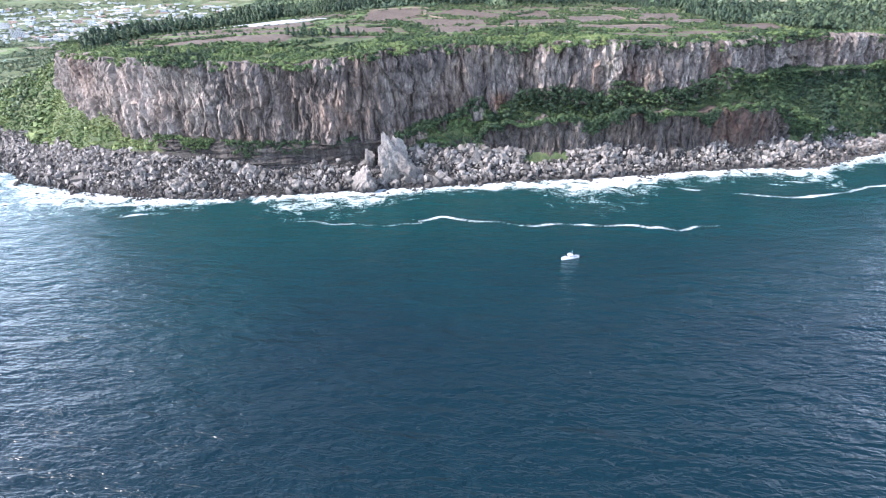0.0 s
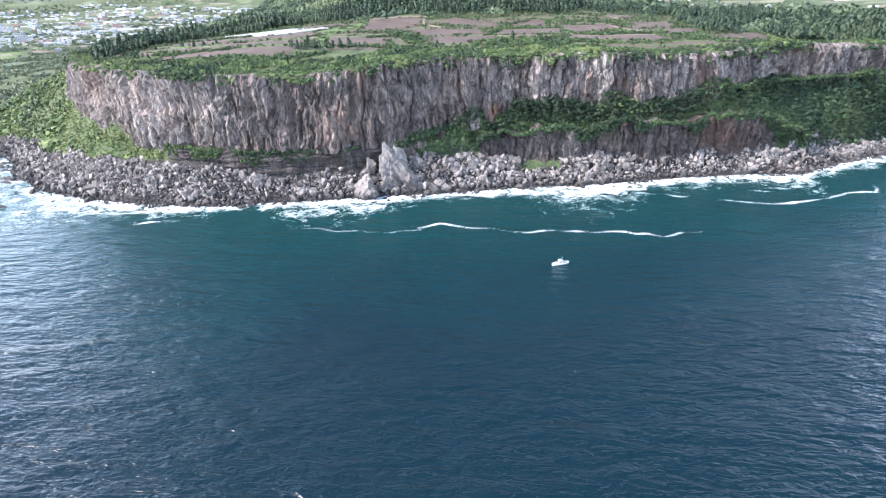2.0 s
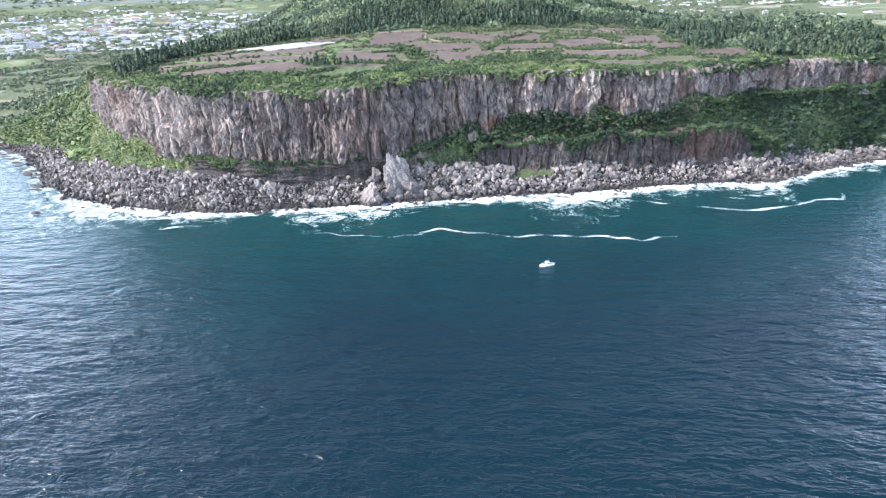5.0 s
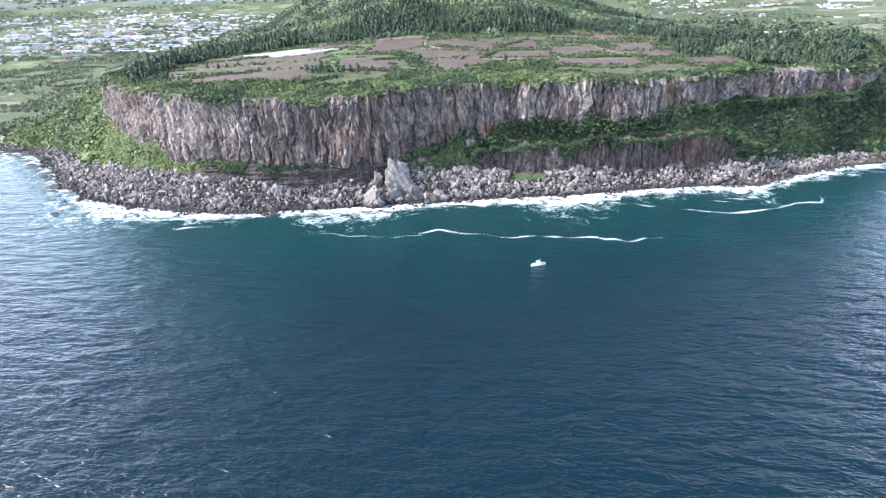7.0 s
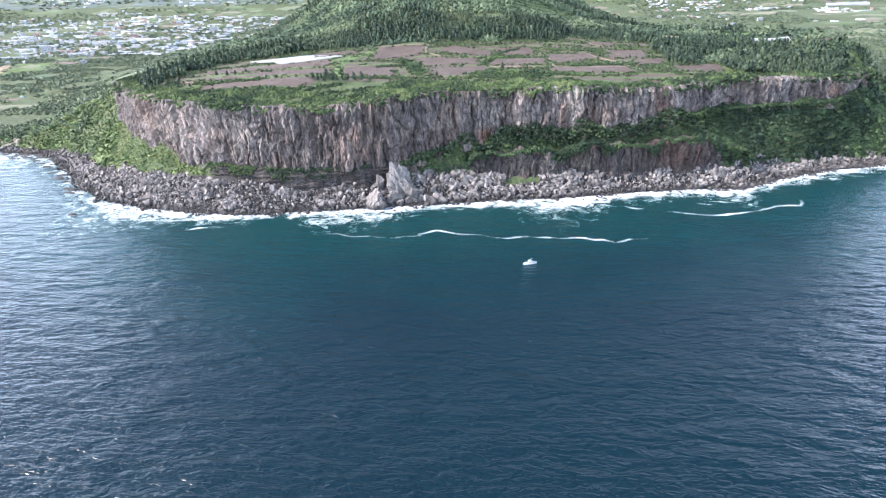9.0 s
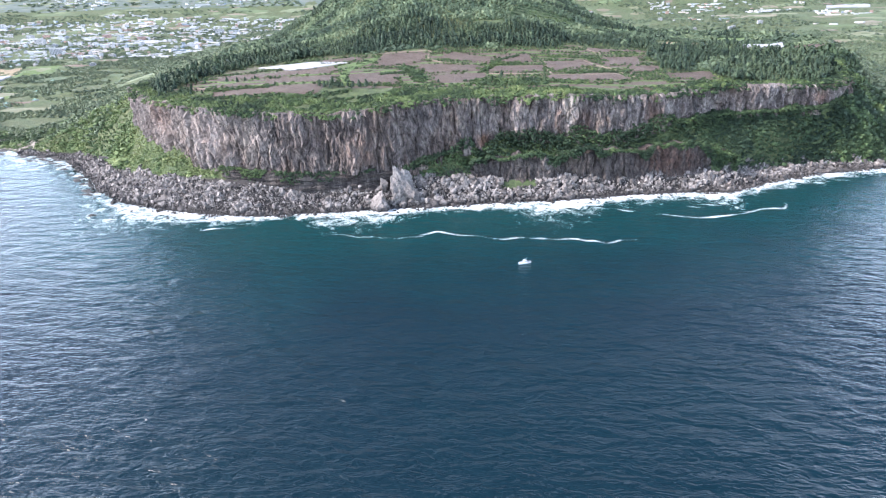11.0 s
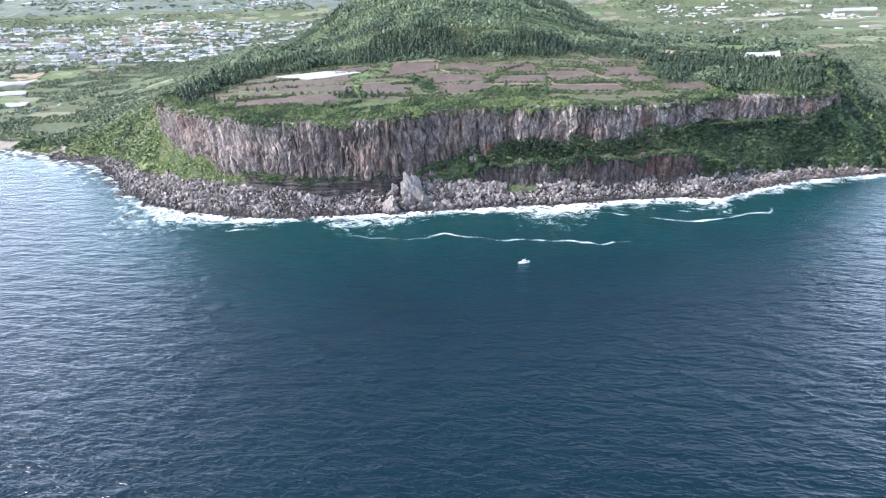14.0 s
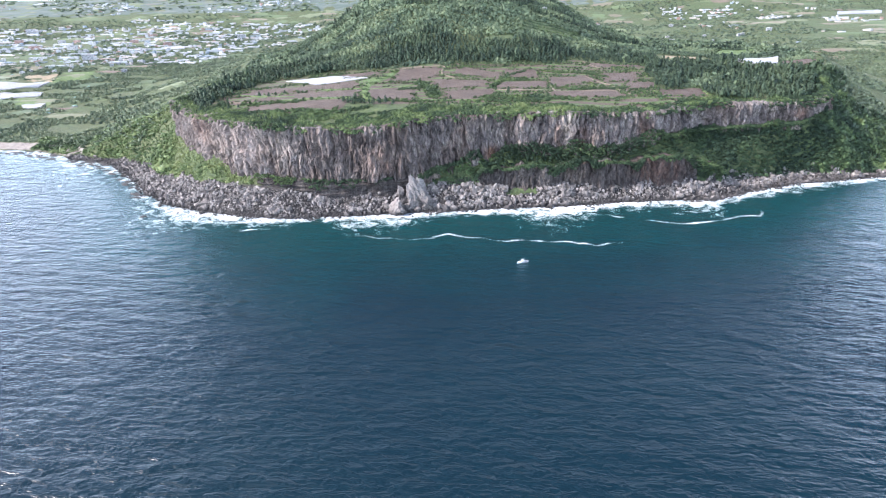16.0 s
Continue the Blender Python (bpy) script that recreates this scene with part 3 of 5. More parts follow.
def fast_mesh(name, verts, tris, mat, flat=True, normals=None, **attrs):
    me = bpy.data.meshes.new(name)
    nt_ = len(tris)
    me.vertices.add(len(verts))
    me.vertices.foreach_set("co", np.ascontiguousarray(verts, np.float32).ravel())
    me.loops.add(nt_ * 3)
    me.loops.foreach_set("vertex_index", np.ascontiguousarray(tris, np.int32).ravel())
    me.polygons.add(nt_)
    me.polygons.foreach_set("loop_start", np.arange(0, nt_ * 3, 3, dtype=np.int32))
    me.polygons.foreach_set("use_smooth", np.full(nt_, not flat, bool))
    me.materials.append(mat)
    for k, val in attrs.items():
        set_attr(me, k, "FLOAT", val)
    if normals is not None:
        set_attr(me, "custom_normal", "FLOAT_VECTOR", normals)
    me.update(calc_edges=True)
    return me


def turn_matrices(yaw, tilt_x, tilt_y):
    cz, sz, cx, sx, cy, sy = np.cos(yaw), np.sin(yaw), np.cos(tilt_x), np.sin(tilt_x), np.cos(tilt_y), np.sin(tilt_y)
    o, l = np.zeros_like(yaw), np.ones_like(yaw)
    rz = np.stack([np.stack([cz, -sz, o], -1), np.stack([sz, cz, o], -1), np.stack([o, o, l], -1)], -2)
    rx = np.stack([np.stack([l, o, o], -1), np.stack([o, cx, -sx], -1), np.stack([o, sx, cx], -1)], -2)
    ry = np.stack([np.stack([cy, o, sy], -1), np.stack([o, l, o], -1), np.stack([-sy, o, cy], -1)], -2)
    return rz @ ry @ rx


def scatter(name, shapes, pos, size, mat, tint, tumble=0.0, flat=True, seed=1, tall=None):
    """One joined mesh of many copies of the shapes."""
    r = np.random.RandomState(seed)
    which = r.randint(0, len(shapes), len(pos))
    rot = turn_matrices(r.uniform(0, 6.283, len(pos)), r.uniform(-tumble, tumble, len(pos)), r.uniform(-tumble, tumble, len(pos)))
    V, T, A, N, base = [], [], [], [], 0
    for k, shape in enumerate(shapes):
        v, f = shape[:2]
        idx = np.where(which == k)[0]
        if not len(idx):
            continue
        sc = size[idx][:, None, None] * np.ones((1, 1, 3))
        if tall is not None:
            sc[:, :, 2] *= tall[idx][:, None]
        p = np.einsum("pij,vj->pvi", rot[idx], v) * sc + pos[idx][:, None, :]
        V.append(p.reshape(-1, 3))
        T.append((f[None] + (np.arange(len(idx)) * len(v))[:, None, None] + base).reshape(-1, 3))
        A.append(np.repeat(tint[idx], len(v)))
        if len(shape) > 2:
            N.append(np.einsum("pij,vj->pvi", rot[idx], shape[2]).reshape(-1, 3))
        base += len(idx) * len(v)
    return fast_mesh(name, np.concatenate(V), np.concatenate(T), mat, flat and not N, np.concatenate(N) if N else None, tint=np.concatenate(A))


def hull_shapes(n):
    out = []
    for k in range(n):
        r = np.random.RandomState(100 + k)
        bm = bmesh.new()
        p = np.array([(a, b, c) for a in (-1, 1) for b in (-1, 1) for c in (-1, 1)], float) * r.uniform(0.5, 1.0, (8, 3))
        p = p * np.array([1.4, r.uniform(0.6, 1.0), r.uniform(0.45, 0.9)])
        for q in p:
            bm.verts.new(q)
        bmesh.ops.convex_hull(bm, input=bm.verts)
        bmesh.ops.triangulate(bm, faces=bm.faces)
        loose = [q for q in bm.verts if not q.link_faces]
        bmesh.ops.delete(bm, geom=loose, context="VERTS")
        bm.verts.index_update()
        out.append((np.array([q.co[:] for q in bm.verts]), np.array([[w.index for w in q.verts] for q in bm.faces])))
        bm.free()
    return out


def broken_rock(seed, level=5, planes=20, blocks=0.1):
    """A broken rock: flat cuts, stepped blocks and cracks on it."""
    r = np.random.RandomState(seed)
    v, f = cut_rock(seed, level, planes, (1, 1, 1), 0.004)
    unit = v / np.linalg.norm(v, axis=1)[:, None]
    push = np.zeros(len(v))
    for k, (size, amp) in enumerate(((0.55, 1.0), (0.3, 0.6), (0.15, 0.35))):
        axes = np.linalg.qr(r.normal(size=(3, 3)))[0]
        q = np.floor((v @ axes) / size + 0.25 * np.stack([vnoise(v[:, 2] * 3, v[:, a] * 3, 7 + a) for a in range(3)], -1))
        push += amp * (cell(q[:, 0] + 3 * q[:, 2], q[:, 1] + 5 * q[:, 2], seed + k) - 0.5)
    push += 0.5 * fbm(unit[:, 0] * 5 + unit[:, 1] * 3, unit[:, 2] * 5, 4, seed % 9)
    return v * (1 + blocks * push)[:, None], f


def boulder_field():
    n = 26000
    x = rng.uniform(-680, 760, n * 14)
    lo = shore_y(x)
    y = lo + rng.uniform(-16, 95, n * 14)
    u = shore_distance(x, y) / boulder_width(x)
    # rocky spurs run out into the surf
    spur = -0.06 - 0.34 * np.clip(fbm(x / 17, x * 0, 2, 111), 0, 1)
    keep = (u > spur) & (u < 1.04 + 0.12 * vnoise(x / 11, x * 0, 113)) & ~((x > 92) & (x < 130) & (y > 511))
    keep &= (rng.uniform(size=x.size) < 1.2 - 0.35 * u) & ((u > 0.02) | (rng.uniform(size=x.size) < 0.55))
    x, y, u = x[keep][:n], y[keep][:n], u[keep][:n]
    low = height(x, y) < 27
    x, y, u = x[low], y[low], u[low]
    heap = fbm(x / 22, y / 13, 2, 115)
    size = np.clip(np.exp(rng.normal(0.0, 0.66, len(x))) * 0.7 * (1 + 0.4 * heap) * (0.85 + 0.4 * np.clip(u, 0, 1)), 0.35, 3.1)
    z = height(x, y) + rng.uniform(-0.2, 1.0, len(x)) * size + np.clip(0.8 - np.abs(u - 0.5), 0, 1) * (1.5 + 2.2 * np.clip(heap, 0, 1))
    z = np.maximum(z, -0.5 + rng.uniform(0, 1, len(x)))
    tint = np.clip(rng.beta(1.4, 1.4, len(x)) + 0.15 * heap, 0, 0.86) * np.where(size > 2.2, 0.8, 1.0)
    pos = np.stack([x, y, z], -1)
    shapes = hull_shapes(24)
    order = np.argsort(-size * ((x > -340) & (x < 260)))
    own, rest = order[:280], order[280:]
    joined = new("shore_boulders", scatter("shore_boulders", shapes, pos[rest], size[rest], BOULDER, tint[rest], 1.2))
    tagged(joined, "grey angular basalt boulders heaped along the shore", "boulders", kind="stuff")
    # the largest ones are single boulders
    meshes = []
    for k in range(14):
        v, f = broken_rock(300 + k, 3, 9, 0.24)
        v = v * np.array([1.25, 0.9, 0.85])
        meshes.append(fast_mesh("boulder", v, f, BOULDER, True, tint=np.full(len(v), 0.22 + 0.036 * k)))
    for i in own:
        ob = new("boulder", meshes[rng.randint(14)])
        ob.matrix_world = Matrix.LocRotScale(Vector(pos[i]), Euler((rng.uniform(-0.7, 0.7), rng.uniform(-0.7, 0.7), rng.uniform(0, 6.28))), Vector((1, 1, 1)) * float(size[i]) * 1.15)
        wet = pos[i][2] < 4
        tagged(ob, "black wet basalt boulder at the water's edge" if wet else "pale grey angular basalt boulder among the shore rocks", "boulder", "shore boulders")


boulder_field()


def big_rock(x, y, z0, dims, seed, label, lean=(0, 0), turn=0.0, tint=0.75, level=4, narrow=0.42):
    v, f = cut_rock(seed, level, 16, (1, 1, 1), 0.012)
    nz = fbm(v[:, 0] * 2.3 + seed, v[:, 2] * 1.4 + v[:, 1] * 2, 4, seed % 7)
    v = v * (1 + 0.09 * nz)[:, None]
    v = v * np.array(dims)
    taper = 1 - narrow * np.clip(v[:, 2] / dims[2], -0.3, 1)
    v[:, 0] *= taper
    v[:, 1] *= taper
    v[:, 0] += lean[0] * v[:, 2]
    v[:, 1] += lean[1] * v[:, 2]
    ob = new("rock", fast_mesh("rock", v, f, BOULDER, True, tint=np.full(len(v), tint)))
    ob.matrix_world = pose(x, y, z0, 0, 0, turn)
    return tagged(ob, label, "rock")


def crag(name, x, y, z0, dims, seed, label, lean=(0, 0), turn=0.0, tint=0.55, narrow=0.4, blocks=0.1, level=5):
    """A big broken rock, narrower towards its top, where light is painted in as paler tint."""
    v, f = broken_rock(seed, level, 20 if level > 3 else 9, blocks)
    v = v * np.array(dims)
    taper = 1 - narrow * np.clip(v[:, 2] / dims[2], -0.4, 1)
    v[:, :2] *= taper[:, None]
    v[:, 0] += lean[0] * v[:, 2]
    v[:, 1] += lean[1] * v[:, 2]
    # tint rises with height: light on the tops put into the colour
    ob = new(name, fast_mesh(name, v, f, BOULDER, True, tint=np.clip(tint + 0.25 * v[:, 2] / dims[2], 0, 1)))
    ob.matrix_world = pose(x, y, z0, 0, 0, turn)
    return tagged(ob, label, "rock")


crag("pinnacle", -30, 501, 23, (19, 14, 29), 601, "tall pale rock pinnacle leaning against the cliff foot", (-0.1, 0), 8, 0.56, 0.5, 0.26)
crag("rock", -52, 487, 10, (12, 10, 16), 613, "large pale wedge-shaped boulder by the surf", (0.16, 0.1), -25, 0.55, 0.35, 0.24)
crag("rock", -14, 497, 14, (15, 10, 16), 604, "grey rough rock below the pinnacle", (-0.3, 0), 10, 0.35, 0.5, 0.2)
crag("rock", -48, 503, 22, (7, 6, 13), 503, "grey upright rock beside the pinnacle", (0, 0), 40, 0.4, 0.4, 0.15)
big_rock(-271, 540, 22, (8, 7, 11), 505, "pale pointed rock at the foot of the grassy slope", (0.25, 0), 10, 0.9)
big_rock(-166, 503, 16, (6, 6, 11), 506, "upright grey rock below the cliff", (0.1, 0), 35, 0.6)
big_rock(-150, 500, 15, (7, 6, 8), 507, "rounded grey rock below the cliff", (-0.1, 0), 60, 0.5)
big_rock(-310, 522, 8, (11, 8, 7), 508, "broad dark grey rock above the surf", (0, 0), 15, 0.3)
big_rock(48, 512, 20, (5, 5, 9), 509, "upright dark rock beside the grass bank", (0.1, 0), 5, 0.4)
big_rock(10, 490, 3, (9, 6, 5), 510, "black rock washed by the surf", (0, 0), 5, 0.2)
for k in range(22):
    x = rng.uniform(-22, 42)
    d = rng.uniform(4, 24)
    y = float(shore_y(np.array([x]))[0]) + d
    s = rng.uniform(2.2, 4.6)
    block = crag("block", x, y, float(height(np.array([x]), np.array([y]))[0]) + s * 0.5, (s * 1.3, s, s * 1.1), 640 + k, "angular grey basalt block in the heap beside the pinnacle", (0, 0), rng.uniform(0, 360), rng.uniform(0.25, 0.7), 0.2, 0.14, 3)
    tagged(block, group="blocks beside the pinnacle")
for k, (x, y, s) in enumerate([(-383, 493, 5.5), (-351, 473, 2.2), (-343, 506, 3.5), (-310, 500, 4.2), (-290, 478, 2.4), (-270, 470, 2.0), (-188, 462, 2.2), (-108, 455, 2.6), (-92, 466, 2.2), (-45, 468, 3.2), (-415, 560, 3.0), (-398, 540, 2.6), (-332, 490, 2.4), (200, 490, 2.2), (150, 484, 2.0)]):
    ob = big_rock(x, y, 0.1, (s, s * 0.7, s * 0.42), 520 + k, "low black rock awash in the white surf", (0, 0), 37 * k, 0.1, 3)
    ob.name = "surf_rock"
    tagged(ob, group="rocks awash in the surf")


for k in range(44):
    x = rng.uniform(-420, 430)
    y = float(shore_y(np.array([x]))[0]) - rng.uniform(1, 15)
    s = rng.uniform(1.1, 2.8)
    ob = big_rock(x, y, 0.0, (s * 1.2, s * 0.8, s * 0.6), 760 + k, "low black rock awash in the white surf", (0, 0), rng.uniform(0, 360), 0.1, 2)
    ob.name = "surf_rock"
    tagged(ob, group="rocks awash in the surf")


for k in range(95):
    x = rng.uniform(-860, -430)
    y = float(shore_y(np.array([x]))[0]) + rng.uniform(-28, 12)
    s = rng.uniform(3, 9)
    ob = big_rock(x, y, 0.2, (s * 1.5, s * 0.6, rng.uniform(0.8, 1.8)), 560 + k, "flat black lava rock at the edge of the beach", (0, 0), rng.uniform(-50, 0), 0.1, 3)
    ob.name = "lava_rock"
    tagged(ob, group="lava rocks on the beach")


# ---- vegetation ----
def leaf_material(name, stops, rough=0.6):
    m, nt, b = shader(name, rough)
    t = attr(nt, "tint").outputs["Fac"]
    isl = nt.nodes.new("ShaderNodeNewGeometry").outputs["Random Per Island"]
    f = calc(nt, "ADD", t, calc(nt, "MULTIPLY", calc(nt, "SUBTRACT", isl, 0.5), 0.16), True)
    nt.links.new(ramp(nt, f, stops), b.inputs["Base Color"])
    b.inputs["Specular IOR Level"].default_value = 0.12
    return m


LEAF = leaf_material("broad_leaves", [(0.0, (0.028, 0.048, 0.03)), (0.35, (0.054, 0.086, 0.043)), (0.7, (0.1, 0.147, 0.06)), (1.0, (0.168, 0.21, 0.088))])
PINE = leaf_material("pine_needles", [(0.0, (0.02, 0.036, 0.027)), (0.5, (0.044, 0.068, 0.043)), (1.0, (0.085, 0.118, 0.062))])
# haze over the farther woods is painted in as paler, bluer leaves
HAZY_WOOD_LEAF = leaf_material("hazy_hill_wood_leaves", [(0.0, (0.05, 0.076, 0.053)), (0.5, (0.1, 0.142, 0.086)), (1.0, (0.175, 0.22, 0.125))])
HAZY_LOWLAND_LEAF = leaf_material("hazy_lowland_leaves", [(0.0, (0.06, 0.086, 0.064)), (0.5, (0.115, 0.152, 0.095)), (1.0, (0.19, 0.225, 0.14))])
BARK, _nt, _b = shader("bark")
_nt.links.new(ramp(_nt, noise_tex(_nt, coords(_nt), 6.0, 5, 0.7, (1, 1, 0.2)), [(0.3, (0.06, 0.045, 0.035)), (0.7, (0.2, 0.16, 0.13))]), _b.inputs["Base Color"])


def cards_at(r, p, n, size):
    """A small leafy triangle at every point, facing roughly along n: vertices, faces and soft outward normals."""
    face = n + 0.5 * r.normal(size=n.shape)
    face /= np.linalg.norm(face, axis=1)[:, None]
    a = np.cross(face, r.normal(size=n.shape))
    a /= np.linalg.norm(a, axis=1)[:, None]
    b = np.cross(face, a)
    s = size * r.uniform(0.6, 1.4, (len(p), 1))
    v = np.stack([p + a * s, p + (b * 0.87 - a * 0.5) * s * r.uniform(0.7, 1.2, (len(p), 1)), p - (b * 0.87 + a * 0.5) * s], 1).reshape(-1, 3)
    soft = n + 0.45 * face
    soft /= np.linalg.norm(soft, axis=1)[:, None]
    return v, np.arange(len(v)).reshape(-1, 3), np.repeat(soft, 3, 0)


CORE = np.array([(1, 0, 0), (-1, 0, 0), (0, 1, 0), (0, -1, 0), (0, 0, 1), (0, 0, -1)], float)
CORE_FACES = np.array([(0, 2, 4), (2, 1, 4), (1, 3, 4), (3, 0, 4), (2, 0, 5), (1, 2, 5), (3, 1, 5), (0, 3, 5)])


def crown(seed, cards, radius=(1.0, 1.0, 0.8), card=0.3, low=-0.25, lumps=5, lift=0.7, core=0.62):
    """A crown of several leafy clumps round a core, about one metre in radius."""
    r = np.random.RandomState(seed)
    c = r.normal(size=(lumps, 3))
    c[:, 2] = np.abs(c[:, 2]) * 0.9 + low
    c /= np.linalg.norm(c, axis=1)[:, None]
    which = r.randint(0, lumps, cards * 3)
    clump = r.uniform(0.36, 0.62, lumps)[which][:, None]
    d = r.normal(size=(cards * 3, 3))
    d /= np.linalg.norm(d, axis=1)[:, None]
    p = c[which] * 0.62 + d * clump
    outer = np.sum(d * c[which], 1) > -0.25
    p, d = p[outer & (p[:, 2] > low - 0.3)][:cards], d[outer & (p[:, 2] > low - 0.3)][:cards]
    n = d + 0.5 * p + np.array([0, 0, 0.2])
    n /= np.linalg.norm(n, axis=1)[:, None]
    v, f, nn = cards_at(r, p * np.array(radius), n, card)
    if core:
        f = np.concatenate([f, CORE_FACES + len(v)])
        v = np.concatenate([v, CORE * 1.15 * np.array(radius) * core])
        nn = np.concatenate([nn, CORE])
    return v + np.array([0, 0, lift]), f, nn


def pine_crown(seed, tiers, cards):
    """Layered tufts on a slim pointed crown, about one metre in radius and two and a half high."""
    r = np.random.RandomState(seed)
    n_all = tiers * cards
    t = r.uniform(0, 1, n_all) ** 0.85
    tier = np.floor(t * tiers) / tiers
    rad = (1.0 - 0.86 * (0.55 * t + 0.45 * tier)) * r.uniform(0.55, 1.05, n_all)
    ang = r.uniform(0, 6.283, n_all)
    p = np.stack([np.cos(ang) * rad, np.sin(ang) * rad, 0.55 + 2.1 * t], -1)
    n = np.stack([np.cos(ang), np.sin(ang), np.full(n_all, 0.55)], -1)
    n /= np.linalg.norm(n, axis=1)[:, None]
    v, f, nn = cards_at(r, p, n, 0.3)
    core = CORE * np.array([0.55, 0.55, 1.05]) + np.array([0, 0, 1.45])
    return np.concatenate([v, core]), np.concatenate([f, CORE_FACES + len(v)]), np.concatenate([nn, CORE])


def trunk_shape(seed, high, limbs):
    """A tapered trunk with limbs."""
    r = np.random.RandomState(seed)
    V, F, base = [], [], 0

    def tube(a, b, ra, rb, sides=5):
        nonlocal base
        a, b = np.array(a, float), np.array(b, float)
        ax = (b - a) / np.linalg.norm(b - a)
        u = np.cross(ax, [0.3, 0.9, 0.1])
        u /= np.linalg.norm(u)
        w = np.cross(ax, u)
        ang = np.arange(sides) * 2 * np.pi / sides
        ring = np.cos(ang)[:, None] * u + np.sin(ang)[:, None] * w
        V.append(np.concatenate([a + ring * ra, b + ring * rb]))
        for k in range(sides):
            q = (k + 1) % sides
            F.extend([[base + k, base + q, base + sides + q], [base + k, base + sides + q, base + sides + k]])
        base += 2 * sides

    bend = r.normal(0, 0.08, 2)
    mid = (bend[0], bend[1], high * 0.5)
    end = (bend[0] * 2.2, bend[1] * 2.2, high)
    tube((0, 0, -0.6), mid, 0.12, 0.085)
    tube(mid, end, 0.085, 0.03)
    for k in range(limbs):
        t = r.uniform(0.4, 0.9)
        ang = r.uniform(0, 6.28)
        root = np.array(mid) * (1 - t) + np.array(end) * t
        tube(root, root + np.array([math.cos(ang) * 0.55, math.sin(ang) * 0.55, 0.25]), 0.035, 0.015, 4)
    return np.concatenate(V), np.array(F)


def part(name, me, parent, label=""):
    ob = new(name, me)
    ob.parent = parent
    return tagged(ob, label) if label else ob


def tree_kinds():
    """Trees that stand alone: a trunk and a crown each."""
    kinds = []
    for k in range(4):
        top = new("shrub_tree")
        tv, tf = trunk_shape(40 + k, 0.75, 5)
        part("trunk", fast_mesh("trunk", tv, tf, BARK, False), top)
        v, f, n = crown(60 + k, 260, (1.0, 0.95, 0.75), 0.17, -0.35, 8, 0.75, 0.6)
        part("crown", fast_mesh("crown", v, f, LEAF, False, n, tint=np.full(len(v), 0.42 + 0.13 * k)), top, "dense broad-leaved crown")
        tagged(top, "bright green broad-leaved shrub tree on the cliff rim", "tree", "trees along the cliff rim")
        kinds.append(top)
    for k in range(3):
        top = new("pine_tree")
        tv, tf = trunk_shape(50 + k, 2.3, 7)
        part("trunk", fast_mesh("trunk", tv, tf, BARK, False), top)
        v, f, n = pine_crown(70 + k, 6, 50)
        part("crown", fast_mesh("crown", v, f, PINE, False, n, tint=np.full(len(v), 0.4 + 0.15 * k)), top, "layered dark needle crown")
        tagged(top, "dark green pine tree standing above the cliff-top scrub", "tree", "pine trees on the plateau")
        kinds.append(top)
    return kinds


KINDS = tree_kinds()
FIELDS_A = [[(-268, 612), (-276, 650), (-124, 646), (-142, 588)], [(-333, 718), (-287, 778), (-127, 783), (-129, 743)], [(-282, 667), (-242, 711), (-128, 729), (-114, 661)], [(-178, 878), (-106, 862), (-99, 838), (-155, 814)], [(-69, 860), (14, 871), (-4, 812), (-76, 779)],
            [(22, 830), (50, 874), (114, 839), (105, 793)], [(-4, 797), (80, 775), (82, 728), (0, 716)], [(-117, 753), (-36, 729), (-32, 640), (-101, 654)], [(-7, 692), (84, 711), (82, 624), (34, 620)]]
FIELDS_B = [[(109, 766), (180, 763), (174, 706), (92, 711)], [(122, 859), (181, 855), (168, 793), (116, 800)], [(186, 798), (260, 795), (256, 756), (180, 705)], [(170, 672), (260, 700), (277, 632), (172, 630)],
            [(275, 930), (371, 900), (374, 880), (281, 880)], [(282, 827), (356, 835), (323, 754), (269, 755)], [(299, 745), (351, 742), (332, 699), (286, 687)], [(337, 676), (403, 706), (394, 650), (324, 640)], [(697, 1013), (740, 972), (663, 860), (639, 896)]]
GREENS = [[(100, 1030), (168, 1036), (160, 1068), (94, 1056)], [(170, 1100), (300, 1118), (335, 1185), (205, 1168)], [(690, 1290), (770, 1270), (655, 1120), (600, 1120)], [(358, 975), (517, 1027), (491, 988), (361, 947)], [(-137, 790), (-82, 822), (-104, 790), (-122, 748)], [(-1246, 1525), (-1114, 1498), (-1080, 1416), (-1166, 1392)], [(-1381, 1974), (-1273, 1986), (-1217, 1829), (-1296, 1784)]]
CLEARINGS = [[(545, 890), (715, 915), (710, 1000), (590, 1010)], [(440, 985), (560, 985), (570, 1090), (450, 1080)]]
TANS = [[(-1494, 1941), (-1366, 1943), (-1312, 1795), (-1392, 1814)], [(482, 1077), (554, 1076), (525, 1031), (461, 1034)]]
HOUSES_OF_PLASTIC = [[(-276, 872), (-186, 866), (-119, 811), (-203, 784)], [(604, 1046), (725, 1083), (673, 985), (627, 969)], [(-1463, 1766), (-1303, 1774), (-1294, 1698), (-1375, 1638)], [(-1336, 1581), (-1224, 1611), (-1185, 1537), (-1272, 1490)],
                     [(-1150, 1399), (-1098, 1423), (-1076, 1365), (-1117, 1360)], [(-1323, 2679), (-1203, 2657), (-1179, 2583), (-1279, 2586)], [(860, 2310), (1010, 2330), (1010, 2240), (870, 2230)], [(2175, 3213), (2454, 3268), (2374, 3150), (2102, 3094)]]
ALL_PLOTS = FIELDS_A + FIELDS_B + GREENS + TANS + HOUSES_OF_PLASTIC + CLEARINGS


